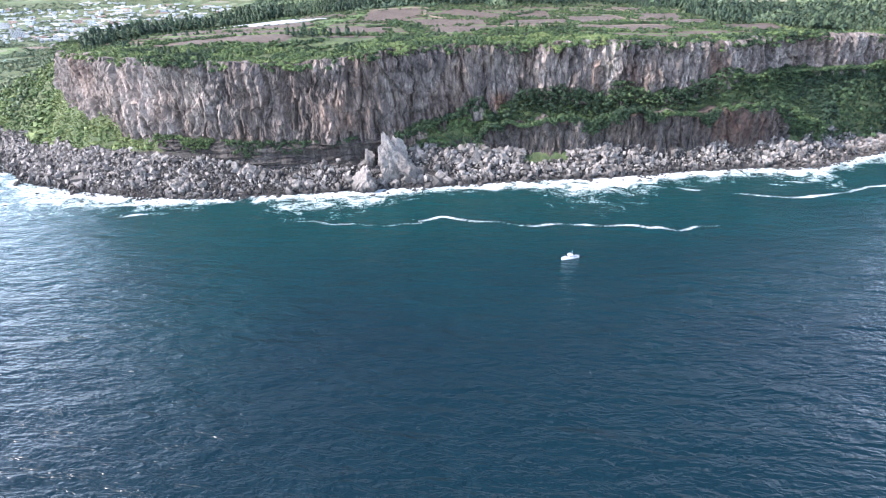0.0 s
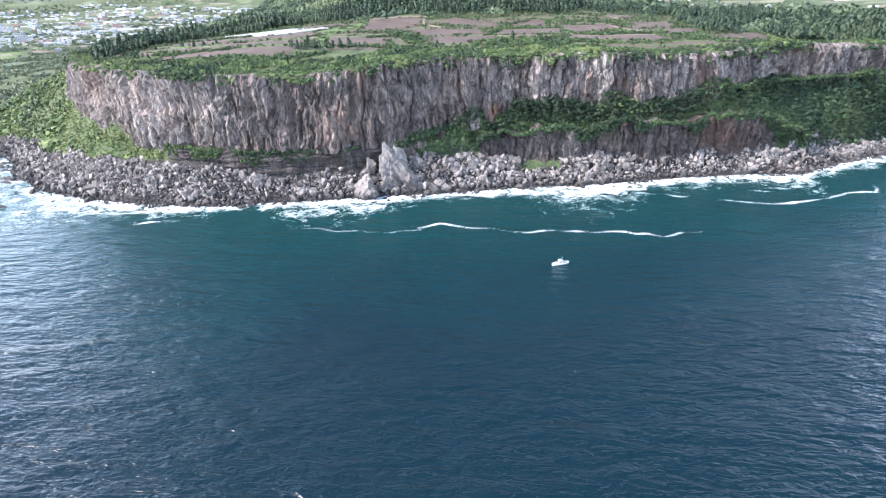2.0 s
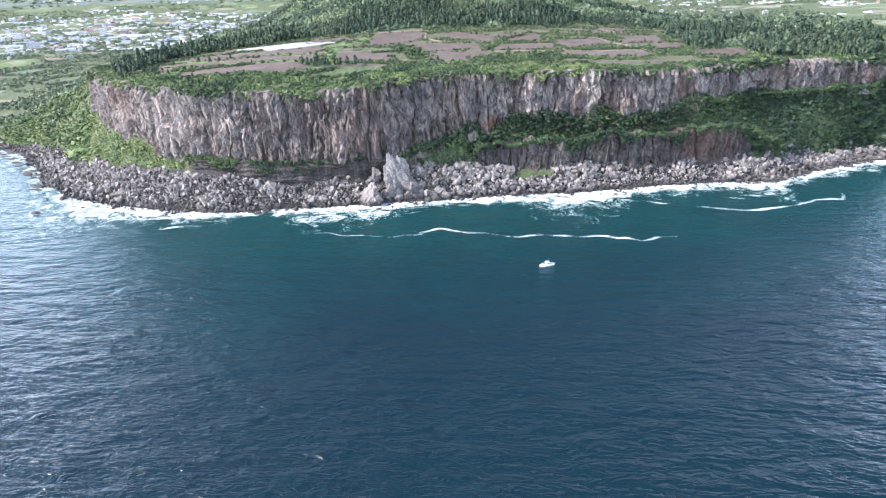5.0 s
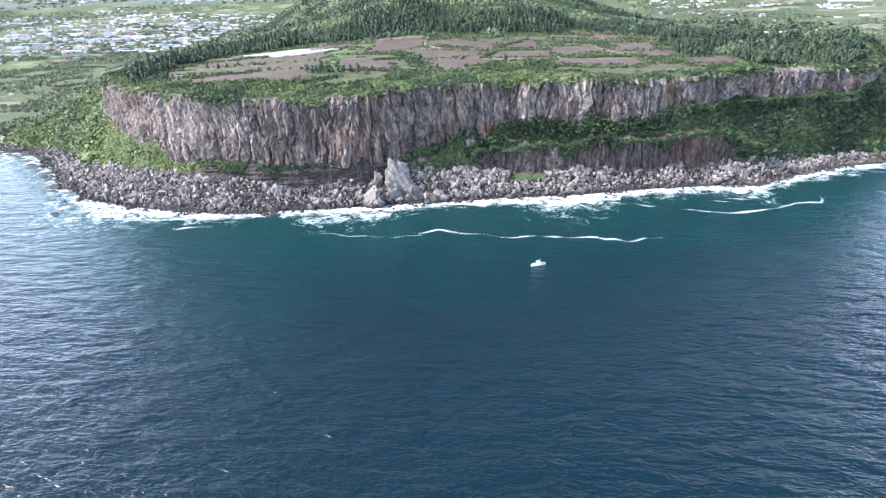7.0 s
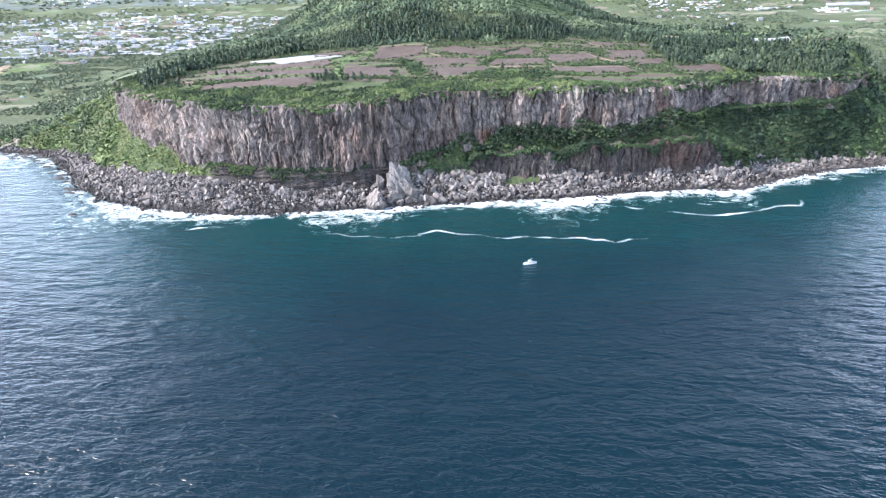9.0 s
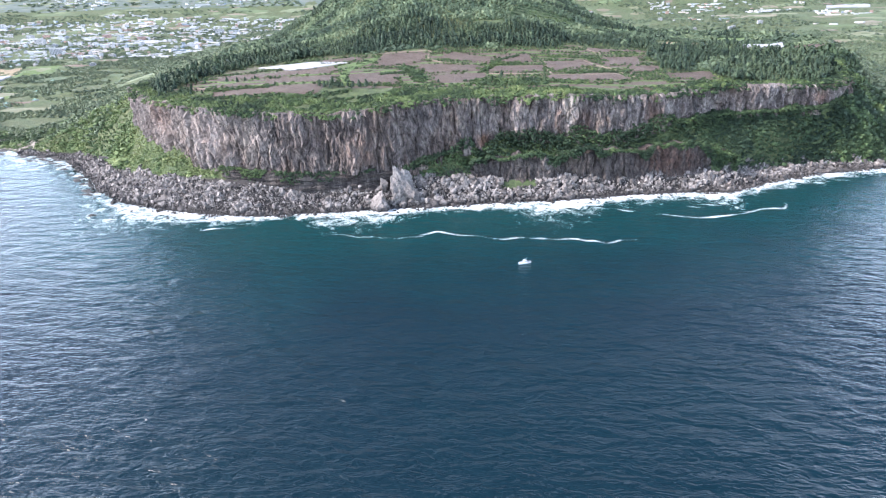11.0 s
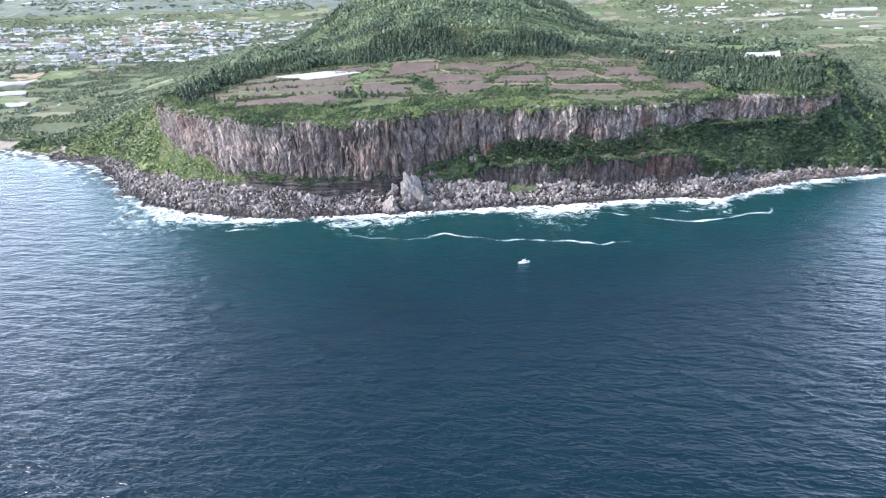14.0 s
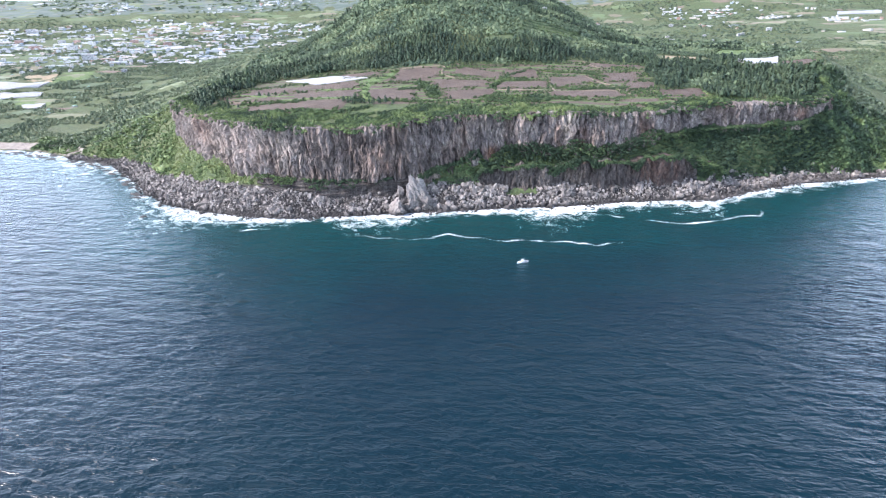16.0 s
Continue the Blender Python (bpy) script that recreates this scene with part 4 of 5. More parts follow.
def on_plot(x, y):
    hit = np.zeros(x.shape, bool)
    for q in ALL_PLOTS:
        hit |= inside_polygon(x, y, q)
    return hit


def plants():
    broad = [crown(200 + k, 62, (1.0, 0.95, 0.8), 0.27, -0.2, 6, 0.6) for k in range(10)]
    mid = [crown(220 + k, 42, (1.0, 0.95, 0.8), 0.32, -0.2, 5, 0.6) for k in range(10)]
    small = [crown(230 + k, 30, (1.0, 0.95, 0.85), 0.36, -0.1, 5, 0.6) for k in range(10)]
    canopy = [crown(245 + k, 19, (1.0, 0.95, 0.85), 0.43, 0.0, 5, 0.6) for k in range(10)]
    pines = [pine_crown(260 + k, 4, 9) for k in range(8)]
    far = [crown(290 + k, 17, (1.0, 0.9, 0.75), 0.45, 0.0, 4, 0.5) for k in range(8)]
    r = np.random.RandomState(21)

    def spread(x0, x1, y0, y1, step):
        gx, gy = np.meshgrid(np.arange(x0, x1, step), np.arange(y0, y1, step))
        x = gx.ravel() + r.uniform(-0.5, 0.5, gx.size) * step
        y = gy.ravel() + r.uniform(-0.5, 0.5, gx.size) * step
        return x, y

    def put(name, shapes, mat, x, y, size, tint, label, cat, tall=None, drop=0.25, seed=3):
        z = height(x, y) - drop * size
        ob = new(name, scatter(name, shapes, np.stack([x, y, z], -1), size, mat, np.clip(tint, 0, 1), 0.15, True, seed, tall))
        return tagged(ob, label, cat, kind="stuff")

    # rim: dense bright scrub that hangs over the edge
    x, y = spread(-460, 640, 480, 780, 3.3)
    sd, foot, wide, top = rim_distance(x, y)
    band = 34 + 22 * fbm(x / 60, y / 60, 2, 14)
    apron = (x > -330) & (x < 400) & (sd < 58 + 24 * smooth(-120, 40, x)) & (vnoise(x / 18, y / 18, 15) > -0.55)
    k = (sd > -4 + 4 * vnoise(x / 9, y / 9, 17)) & ((sd < band) | apron) & ~on_plot(x, y) & ~field_zone(x, y) & (r.uniform(size=x.size) < 0.92)
    x, y, sd, top = x[k], y[k], sd[k], top[k]
    size = r.uniform(1.5, 3.0, x.size) * (1 + 0.25 * vnoise(x / 15, y / 15, 4))
    z = np.where(sd < 12, top, height(x, y)) - 0.3 * size - np.where(sd < 3, r.uniform(0.0, 3.5, x.size) + np.clip(1 - sd, 0, 8) * r.uniform(0.3, 1.1, x.size), 0.0)
    # tint drops east of x = 120: a cloud shadow put into the leaves
    tint = 0.5 - 0.2 * smooth(120, 260, x) + 0.42 * fbm(x / 22, y / 22, 3, 16) + r.normal(0, 0.13, x.size)
    near = np.argsort(np.abs(sd - 6))[:1600]
    own = set(r.choice(near, 170, False).tolist())
    rest = np.array([i for i in range(x.size) if i not in own])
    ob = new("rim_scrub", scatter("rim_scrub", broad, np.stack([x, y, z], -1)[rest], size[rest], LEAF, np.clip(tint[rest], 0, 1), 0.15))
    tagged(ob, "dense bright green scrub along the cliff rim", "scrub", kind="stuff")
    for i in sorted(own):
        copy_thing(KINDS[r.randint(4)], Matrix.Translation((x[i], y[i], z[i] + 0.4)) @ Matrix.Rotation(r.uniform(0, 6.28), 4, "Z") @ Matrix.Scale(float(size[i]) * 1.15, 4))

    # terrace, and the slopes at both ends of the cliff
    x, y = spread(-25, 760, 500, 760, 3.3)
    x2, y2 = spread(355, 700, 540, 720, 2.7)
    x3, y3 = spread(-25, 60, 505, 545, 2.6)
    x, y = np.r_[x, x2, x3], np.r_[y, y2, y3]
    sd = rim_distance(x, y)[0]
    yl = np.interp(x, [p[0] for p in LOWER], [p[1] for p in LOWER])
    d = y - shore_y(x)
    k = (sd < 2) & (shore_distance(x, y) > boulder_width(x) - 1) & ((x > 372) | (x < 50) | (y > yl - 8.0)) & (r.uniform(size=x.size) < 0.93)
    x, y, sd = x[k], y[k], sd[k]
    size = r.uniform(1.2, 2.8, x.size) * (1 + 0.55 * (r.uniform(size=x.size) > 0.8)) * (1 + 0.45 * smooth(380, 480, x))
    yl = np.interp(x, [p[0] for p in LOWER], [p[1] for p in LOWER])
    brow = np.interp(x, [p[0] for p in LOWER_LINE], [p[3] for p in LOWER_LINE])
    brow = brow + 5 * fbm(x / 20, y * 0, 3, 53)
    z = height(x, y) - 0.25 * size
    z = np.where((x > 55) & (x < 372) & (y < yl + 7), np.maximum(z, brow - 0.3 * size - np.clip(yl - 2 - y, 0, 9) * r.uniform(0, 0.9, x.size)), z)
    ob = new("terrace_scrub", scatter("terrace_scrub", mid, np.stack([x, y, z], -1), size, LEAF, np.clip(0.26 + 0.42 * fbm(x / 26, y / 17, 3, 18) + r.normal(0, 0.08, x.size), 0, 1), 0.15))
    tagged(ob, "dark green shrubs on the cliff terrace and slopes", "scrub", kind="stuff")
    x, y = spread(-800, -150, 480, 1000, 3.4)
    x2, y2 = spread(-470, -190, 490, 720, 2.7)
    x, y = np.r_[x, x2], np.r_[y, y2]
    sd = rim_distance(x, y)[0]
    d = y - shore_y(x)
    lawn = fbm(x / 70, y / 70, 3, 24)
    k = (sd < 3) & (shore_distance(x, y) > boulder_width(x) + 2) & ~on_plot(x, y) & (r.uniform(size=x.size) < np.where(x > -430, 0.85, 0.85) + 0.25 * lawn) & ((x < -200) | (y < 512))
    x, y = x[k], y[k]
    size = r.uniform(0.9, 2.2, x.size) * np.where(x > -400, 1.0 + 0.5 * lawn.clip(0, 1)[k], 1.7 + 0.8 * lawn.clip(-0.5, 1)[k])
    size = size * np.where(r.uniform(size=x.size) < 0.1, 1.9, 1.0) * (1 + 0.3 * fbm(x / 20, y / 20, 2, 25))
    put("slope_scrub", small, LEAF, x, y, size, np.where(x < -400, 0.58, 0.84) + 0.4 * fbm(x / 34, y / 34, 3, 26) + r.normal(0, 0.1, x.size), "low green scrub on the slope beside the cliff", "scrub", np.full(x.size, 0.7))

    # foot of the columns
    n = 1500
    x = r.uniform(-240, 10, n)
    clump = fbm(x / 14, x * 0, 3, 57)
    x, clump = x[clump > -0.35], clump[clump > -0.35]
    n = len(x)
    fall = r.uniform(0, 1, n) ** 1.5 * np.clip(4 + 10 * clump, 1, 14)
    y = np.interp(x, [p[0] for p in STRATA_LINE], [p[1] for p in STRATA_LINE]) + r.uniform(-2.5, 4, n) - 0.3 * fall
    z = np.interp(x, [p[0] for p in STRATA_LINE], [p[3] for p in STRATA_LINE]) + 1.0 - fall
    olive = 0.1 + 0.42 * (1 - smooth(-200, -130, x)) + 0.14 * r.normal(size=n).clip(-1, 2)
    ob = new("ledge_scrub", scatter("ledge_scrub", small, np.stack([x, y, z], -1), r.uniform(0.7, 1.9, n), LEAF, np.clip(olive, 0, 1), 0.2))
    tagged(ob, "dark shrubs on the ledge below the columns", "scrub", kind="stuff")

    # scrub that climbs the foot of the upper cliff
    line, s_ = resample(UPPER_LINE, 1.1)
    line = line[(line[:, 0] > -25) & (line[:, 0] < 600)]
    line = np.repeat(line, 4, 0)
    bare = np.exp(-((line[:, 0] - 70) / 11) ** 2)
    climb = (1 - bare) * np.clip(8 + 11 * fbm(line[:, 0] / 26, line[:, 1] / 40, 3, 45), 0, 20) * r.uniform(0, 1, len(line)) - 7 * bare
    climb = climb * (1 - 0.55 * smooth(280, 380, line[:, 0]))
    x = line[:, 0] + r.normal(0, 1.5, len(line))
    y = line[:, 1] - r.uniform(2.5, 13.0, len(line)) + climb * 0.12
    fall = r.uniform(0, 13, len(line)) * ((x > 55) & (x < 372)) * (r.uniform(size=len(line)) < 0.6)
    y = y - 0.45 * fall
    ob = new("foot_scrub", scatter("foot_scrub", small, np.stack([x, y, line[:, 2] + climb - 2.5 - fall], -1), r.uniform(1.3, 2.6, len(line)), LEAF, np.clip(0.2 + 0.32 * fbm(x / 30, y / 20, 3, 46) + r.normal(0, 0.08, len(line)), 0, 1), 0.2))
    tagged(ob, "dark green shrubs climbing the foot of the upper cliff", "scrub", kind="stuff")

    # scrub that hangs over the brow of the lower cliff, and covers its eastern end
    n = 2100
    x = r.uniform(48, 385, n)
    hang = np.clip(3 + 9 * fbm(x / 17, x * 0, 3, 47) + 26 * smooth(315, 375, x), 0, 32) * r.uniform(0, 1, n) ** 1.2
    brow = np.interp(x, [p[0] for p in LOWER_LINE], [p[3] for p in LOWER_LINE]) + 5 * fbm(x / 20, x * 0, 3, 53)
    y = np.interp(x, [p[0] for p in LOWER], [p[1] for p in LOWER]) - r.uniform(2.5, 6.5, n)
    ob = new("hanging_scrub", scatter("hanging_scrub", small, np.stack([x, y, brow - hang], -1), r.uniform(0.8, 2.6, n), LEAF, np.clip(0.2 + 0.3 * fbm(x / 20, hang / 9, 3, 48) + r.normal(0, 0.1, n), 0, 1), 0.2))
    tagged(ob, "green shrubs hanging over the brow of the lower cliff", "scrub", kind="stuff")

    # bushes and small trees strewn among the plots
    x, y = spread(-360, 410, 570, 950, 4.5)
    rows = vnoise(x / 60, y / 9, 49) + 0.5 * vnoise(x / 14, y / 14, 50)
    k = field_zone(x, y) & ~on_plot(x, y) & (rim_distance(x, y)[0] > 12) & (rows > np.where(x > 0, -0.1, np.where((x < -200) | (y < 650), 0.2, 0.3)))
    x, y = x[k], y[k]
    put("field_bushes", small, LEAF, x, y, r.uniform(0.8, 2.3, x.size), 0.42 + r.normal(0, 0.16, x.size), "green bushes strewn between the ploughed plots", "bushes")

    # plateau and hill forest
    x, y = spread(-620, 900, 560, 1780, 6.1)
    sd = rim_distance(x, y)[0]
    zone = field_zone(x, y)
    k = (sd > 22) & ~zone & ~on_plot(x, y) & ~((x > -335) & (x < 400) & (y < 720) & (sd < 95)) & (y - 1600 < 20 + 40 * fbm(x / 90, y / 90, 2, 28))
    x, y = x[k], y[k]
    kind = fbm(x / 110, y / 60, 3, 30) + np.where(y < 1060, 0.4, -0.75)
    kp = kind > 0.05
    s = np.where(r.uniform(size=x.size) < 0.16, 1.5, 1.0) * r.uniform(2.2, 4.0, x.size) * (1 + 0.35 * fbm(x / 60, y / 60, 2, 33))
    put("pine_wood", pines, PINE, x[kp], y[kp], s[kp] * 0.95, (0.45 + 0.25 * fbm(x / 60, y / 60, 3, 31) + r.normal(0, 0.14, x.size))[kp], "dark green pine wood on the plateau and hill", "forest", r.uniform(0.9, 1.3, kp.sum()), 0.1)
    put("hill_wood", canopy, HAZY_WOOD_LEAF, x[~kp], y[~kp], s[~kp] * 1.12, (np.where(y < 1050, 0.3, 0.46) + 0.42 * fbm(x / 55, y / 55, 3, 32) + r.normal(0, 0.13, x.size))[~kp], "mixed broad-leaved wood covering the hill", "forest", None, 0.2)

    # tall trees on the eastern corner
    x, y = r.uniform(560, 720, 330), r.uniform(630, 900, 330)
    sd = rim_distance(x, y)[0]
    k = (sd > -25) & (sd < 30)
    x, y = x[k], y[k]
    put("corner_trees", broad, LEAF, x, y, r.uniform(3.0, 7.0, x.size), 0.12 + r.normal(0, 0.08, x.size), "tall dark trees on the corner of the plateau", "forest", np.full(x.size, 1.5), 0.1)

    # rows and clumps of bushes that part the fields
    hx, hy = [], []
    for line, wide, per in (([(156, 846), (120, 822), (97, 742), (80, 710)], 5, 0.9), ([(115, 776), (150, 770)], 3, 0.8), ([(200, 690), (240, 688), (282, 690)], 4, 1.0), ([(286, 790), (250, 827), (184, 840)], 4, 0.9),
                            ([(-31, 778), (-20, 745), (-10, 710), (-3, 650)], 13, 2.6), ([(-60, 716), (-30, 722)], 6, 1.2), ([(60, 640), (130, 640), (200, 615)], 12, 2.2), ([(-290, 660), (-250, 650), (-200, 640)], 7, 0.9), ([(174, 1106), (305, 1126)], 2, 0.5), ([(182, 1122), (312, 1142)], 2, 0.5), ([(190, 1138), (320, 1158)], 2, 0.5), ([(198, 1154), (328, 1174)], 2, 0.5),
                            ([(30, 612), (90, 616), (160, 612)], 9, 1.0), ([(-240, 606), (-200, 590), (-150, 580), (-90, 600)], 8, 1.1), ([(-120, 640), (-60, 632), (-20, 630)], 6, 0.8)):
        pts, t = resample(line, 1.0 / per)
        hx.append(pts[:, 0] + r.normal(0, wide * 0.4, len(pts)))
        hy.append(pts[:, 1] + r.normal(0, wide * 0.4, len(pts)))
    x, y = np.concatenate(hx), np.concatenate(hy)
    put("hedgerows", mid, LEAF, x, y, r.uniform(1.2, 3.0, x.size), 0.4 + 0.3 * fbm(x / 30, y / 30, 2, 59) + r.normal(0, 0.1, x.size), "rows of green bushes dividing the plateau fields", "hedge")

    # hedges round the plots
    hx, hy = [], []
    for q in FIELDS_A + FIELDS_B + GREENS[:5]:
        for (ax, ay), (bx, by) in zip(q, q[1:] + q[:1]):
            n = int(np.hypot(bx - ax, by - ay) / 1.9)
            t = r.uniform(0, 1, n)
            keep = vnoise(ax + t * (bx - ax) / 1.0, np.full(n, ay * 0.37), 5) > 0.12
            hx.append((ax + t * (bx - ax))[keep] + r.normal(0, 3.0, keep.sum()))
            hy.append((ay + t * (by - ay))[keep] + r.normal(0, 1.5, keep.sum()))
    x, y = np.concatenate(hx), np.concatenate(hy)
    put("field_hedges", small, LEAF, x, y, r.uniform(0.8, 2.4, x.size), 0.4 + r.normal(0, 0.18, x.size), "green hedges and bushes between the ploughed fields", "hedge")
    for i in range(90):
        px, py = r.uniform(-400, 460 if i < 46 else -150), r.uniform(540, 760)
        q = np.array([px]), np.array([py])
        if rim_distance(*q)[0][0] > 14 and not on_plot(*q)[0]:
            copy_thing(KINDS[4 + r.randint(3)], Matrix.Translation((px, py, float(height(*q)[0]) - 0.2)) @ Matrix.Rotation(r.uniform(0, 6.28), 4, "Z") @ Matrix.Scale(r.uniform(1.7, 2.7), 4))

    # lowland
    x, y = spread(-1500, -380, 780, 2300, 10)
    sd = rim_distance(x, y)[0]
    d = y - shore_y(x)
    k = (sd < 2) & (d > 50) & ~on_plot(x, y) & (fbm(x / 90, y / 60, 3, 34) > -0.2 + 0.1 * smooth(-1000, -1500, x))
    x, y = x[k], y[k]
    # higher tint here: more haze put into the leaf colour
    put("lowland_wood", far, HAZY_LOWLAND_LEAF, x, y, r.uniform(2.6, 5.2, x.size), 0.55 + 0.3 * fbm(x / 60, y / 60, 3, 35) + r.normal(0, 0.1, x.size), "patchy green wood on the coastal lowland", "forest")
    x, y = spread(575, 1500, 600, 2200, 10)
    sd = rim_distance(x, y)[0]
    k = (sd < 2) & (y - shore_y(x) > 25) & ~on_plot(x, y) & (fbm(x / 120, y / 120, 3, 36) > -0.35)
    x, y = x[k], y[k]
    put("valley_wood", far, HAZY_LOWLAND_LEAF, x, y, r.uniform(2.6, 5.2, x.size), 0.36 + 0.25 * fbm(x / 60, y / 60, 3, 37) + r.normal(0, 0.1, x.size), "green wood in the valley behind the headland", "forest")
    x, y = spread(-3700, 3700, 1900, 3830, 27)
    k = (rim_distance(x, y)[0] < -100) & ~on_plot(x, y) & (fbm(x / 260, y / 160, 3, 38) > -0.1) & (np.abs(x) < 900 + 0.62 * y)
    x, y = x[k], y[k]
    put("far_wood", far, HAZY_LOWLAND_LEAF, x, y, r.uniform(5, 11, x.size), 0.3 + 0.2 * fbm(x / 160, y / 160, 3, 39) + r.normal(0, 0.08, x.size), "distant belts of trees across the lowland", "forest", np.full(x.size, 0.6))

    # belts of trees on the far slopes
    x, y = spread(-4000, 4000, 3900, 4700, 46)
    k = (np.abs(x) < 900 + 0.62 * y) & (fbm(x / 240, y / 90, 3, 54) > 0.0)
    x, y = x[k], y[k]
    z = height(x, y) - 2
    ob = new("slope_wood", scatter("slope_wood", far, np.stack([x, y, z], -1), r.uniform(9, 20, x.size), HAZY_LOWLAND_LEAF, np.clip(0.55 + r.normal(0, 0.12, x.size), 0, 1), 0.1, True, 5, np.full(x.size, 0.5)))
    tagged(ob, "belts of trees on distant slopes, haze painted in as pale green", "forest", kind="stuff")


plants()


# ---- fields ----
def soil_material(name, dark, light, furrow=0.6):
    m, nt, b = shader(name)
    v = coords(nt)
    n1, n2 = noise_tex(nt, v, 0.05, 4, 0.6), noise_tex(nt, v, 0.6, 4, 0.7)
    rows = nt.nodes.new("ShaderNodeTexWave")
    rows.inputs["Scale"].default_value = 0.35
    rows.inputs["Distortion"].default_value = 2.0
    rows.bands_direction = "Y"
    nt.links.new(v, rows.inputs["Vector"])
    c = mix(nt, ramp(nt, n1, [(0.3, (0, 0, 0)), (0.7, (1, 1, 1))]), dark, light)
    c = mix(nt, 0.45, c, ramp(nt, n2, [(0.3, (0.45, 0.45, 0.45)), (0.7, (1, 1, 1))]), "MULTIPLY")
    c = mix(nt, 0.35, c, ramp(nt, rows.outputs["Fac"], [(0, (0.6, 0.6, 0.6)), (1, (1, 1, 1))]), "MULTIPLY")
    nt.links.new(c, b.inputs["Base Color"])
    bump(nt, b, rows.outputs["Fac"], furrow, 0.4)
    return m


SOIL = soil_material("ploughed_soil", (0.074, 0.054, 0.042), (0.128, 0.096, 0.074))
MEADOW = soil_material("meadow_terraces", (0.05, 0.085, 0.035), (0.1, 0.138, 0.06))
CROP = soil_material("green_crop", (0.07, 0.12, 0.035), (0.15, 0.22, 0.07))
DIRT = soil_material("pale_dirt", (0.17, 0.135, 0.1), (0.27, 0.22, 0.165))
STRAW = soil_material("dry_field", (0.26, 0.21, 0.13), (0.38, 0.31, 0.2))


def bilinear(q, nu, nv):
    u, v = np.meshgrid(np.linspace(0, 1, nu), np.linspace(0, 1, nv), indexing="ij")
    a, b, c, d = [np.array(p, float) for p in q]
    return (a * ((1 - u) * (1 - v))[..., None] + b * (u * (1 - v))[..., None] + c * (u * v)[..., None] + d * ((1 - u) * v)[..., None]), u, v


def field(q, mat, label, name):
    nu = max(4, int(np.hypot(q[1][0] - q[0][0], q[1][1] - q[0][1]) / 6))
    nv = max(4, int(np.hypot(q[3][0] - q[0][0], q[3][1] - q[0][1]) / 6))
    mid = np.mean(np.array(q, float), 0)
    q = [tuple(mid + 1.18 * (np.array(p) - mid)) for p in q]
    p, u, v = bilinear(q, nu, nv)
    wob = np.stack([vnoise(p[..., 0] / 14, p[..., 1] / 14, 51), vnoise(p[..., 0] / 14, p[..., 1] / 14, 52)], -1) * 3.0
    p = p + wob
    z = height(p[..., 0], p[..., 1]) + 0.55 - 1.3 * ((u == 0) | (u == 1) | (v == 0) | (v == 1))
    me = mesh_from(name, np.concatenate([p, z[..., None]], -1).reshape(-1, 3), grid_faces(nu, nv), mat)
    return tagged(new(name, me), label, "field", kind="structure")


for q in FIELDS_A + FIELDS_B:
    field(q, SOIL, "ploughed brown field on the plateau", "ploughed_field")
for q in GREENS:
    field(q, MEADOW if 1000 < q[0][1] < 1110 and 0 < q[0][0] < 200 else CROP, "green crop field among trees", "crop_field")
for q in TANS:
    field(q, STRAW, "dry straw-coloured field", "dry_field")


def strip(name, line, wide, mat, label, cat, lift=0.7):
    """A narrow band laid over the ground along a line, wavering a little, with its edges let into the soil."""
    pts, t = resample(line, 4.0)
    tan = np.gradient(pts, axis=0)
    tan /= np.linalg.norm(tan, axis=1)[:, None]
    side = np.stack([-tan[:, 1], tan[:, 0]], -1)
    w = wide * (1 + 0.35 * vnoise(t / 9, t * 0, 63))[:, None, None]
    across = np.array([-0.5, -0.4, 0.0, 0.4, 0.5])
    p = pts[:, None, :] + side[:, None, :] * across[None, :, None] * w + 0.8 * vnoise(t / 12, t * 0, 65)[:, None, None]
    z = height(p[..., 0], p[..., 1]) + lift - 1.2 * (np.abs(across) > 0.45)[None, :]
    me = mesh_from(name, np.concatenate([p, z[..., None]], -1).reshape(-1, 3), grid_faces(len(pts), 5), mat)
    return tagged(new(name, me), label, cat, kind="structure")


for line in ([(-64, 866), (-20, 876), (16, 880), (8, 850), (6, 830), (22, 806), (62, 782)], [(84, 705), (130, 690), (176, 673), (240, 674), (274, 671), (281, 640)], [(188, 812), (184, 770), (177, 706), (176, 674)],
             [(272, 930), (284, 893), (296, 870)], [(248, 792), (260, 752), (274, 720), (274, 671)], [(-350, 690), (-300, 676), (-240, 655)]):
    strip("dirt_path", line, 3.4, DIRT, "pale dirt path between the ploughed fields", "path", 0.9)
for line, wide in (([(-72, 850), (-92, 800), (-112, 765), (-114, 720), (-108, 686), (-98, 640)], 13), ([(-240, 668), (-205, 663), (-169, 659), (-113, 653)], 9), ([(-200, 740), (-150, 735), (-115, 733)], 7), ([(-110, 722), (-70, 735), (-40, 752)], 7),
                   ([(-320, 735), (-260, 700), (-215, 690)], 7), ([(-30, 640), (30, 628), (80, 622)], 8)):
    strip("grass_strip", line, wide, CROP, "bright green grass strip between ploughed plots", "grass", 0.8)


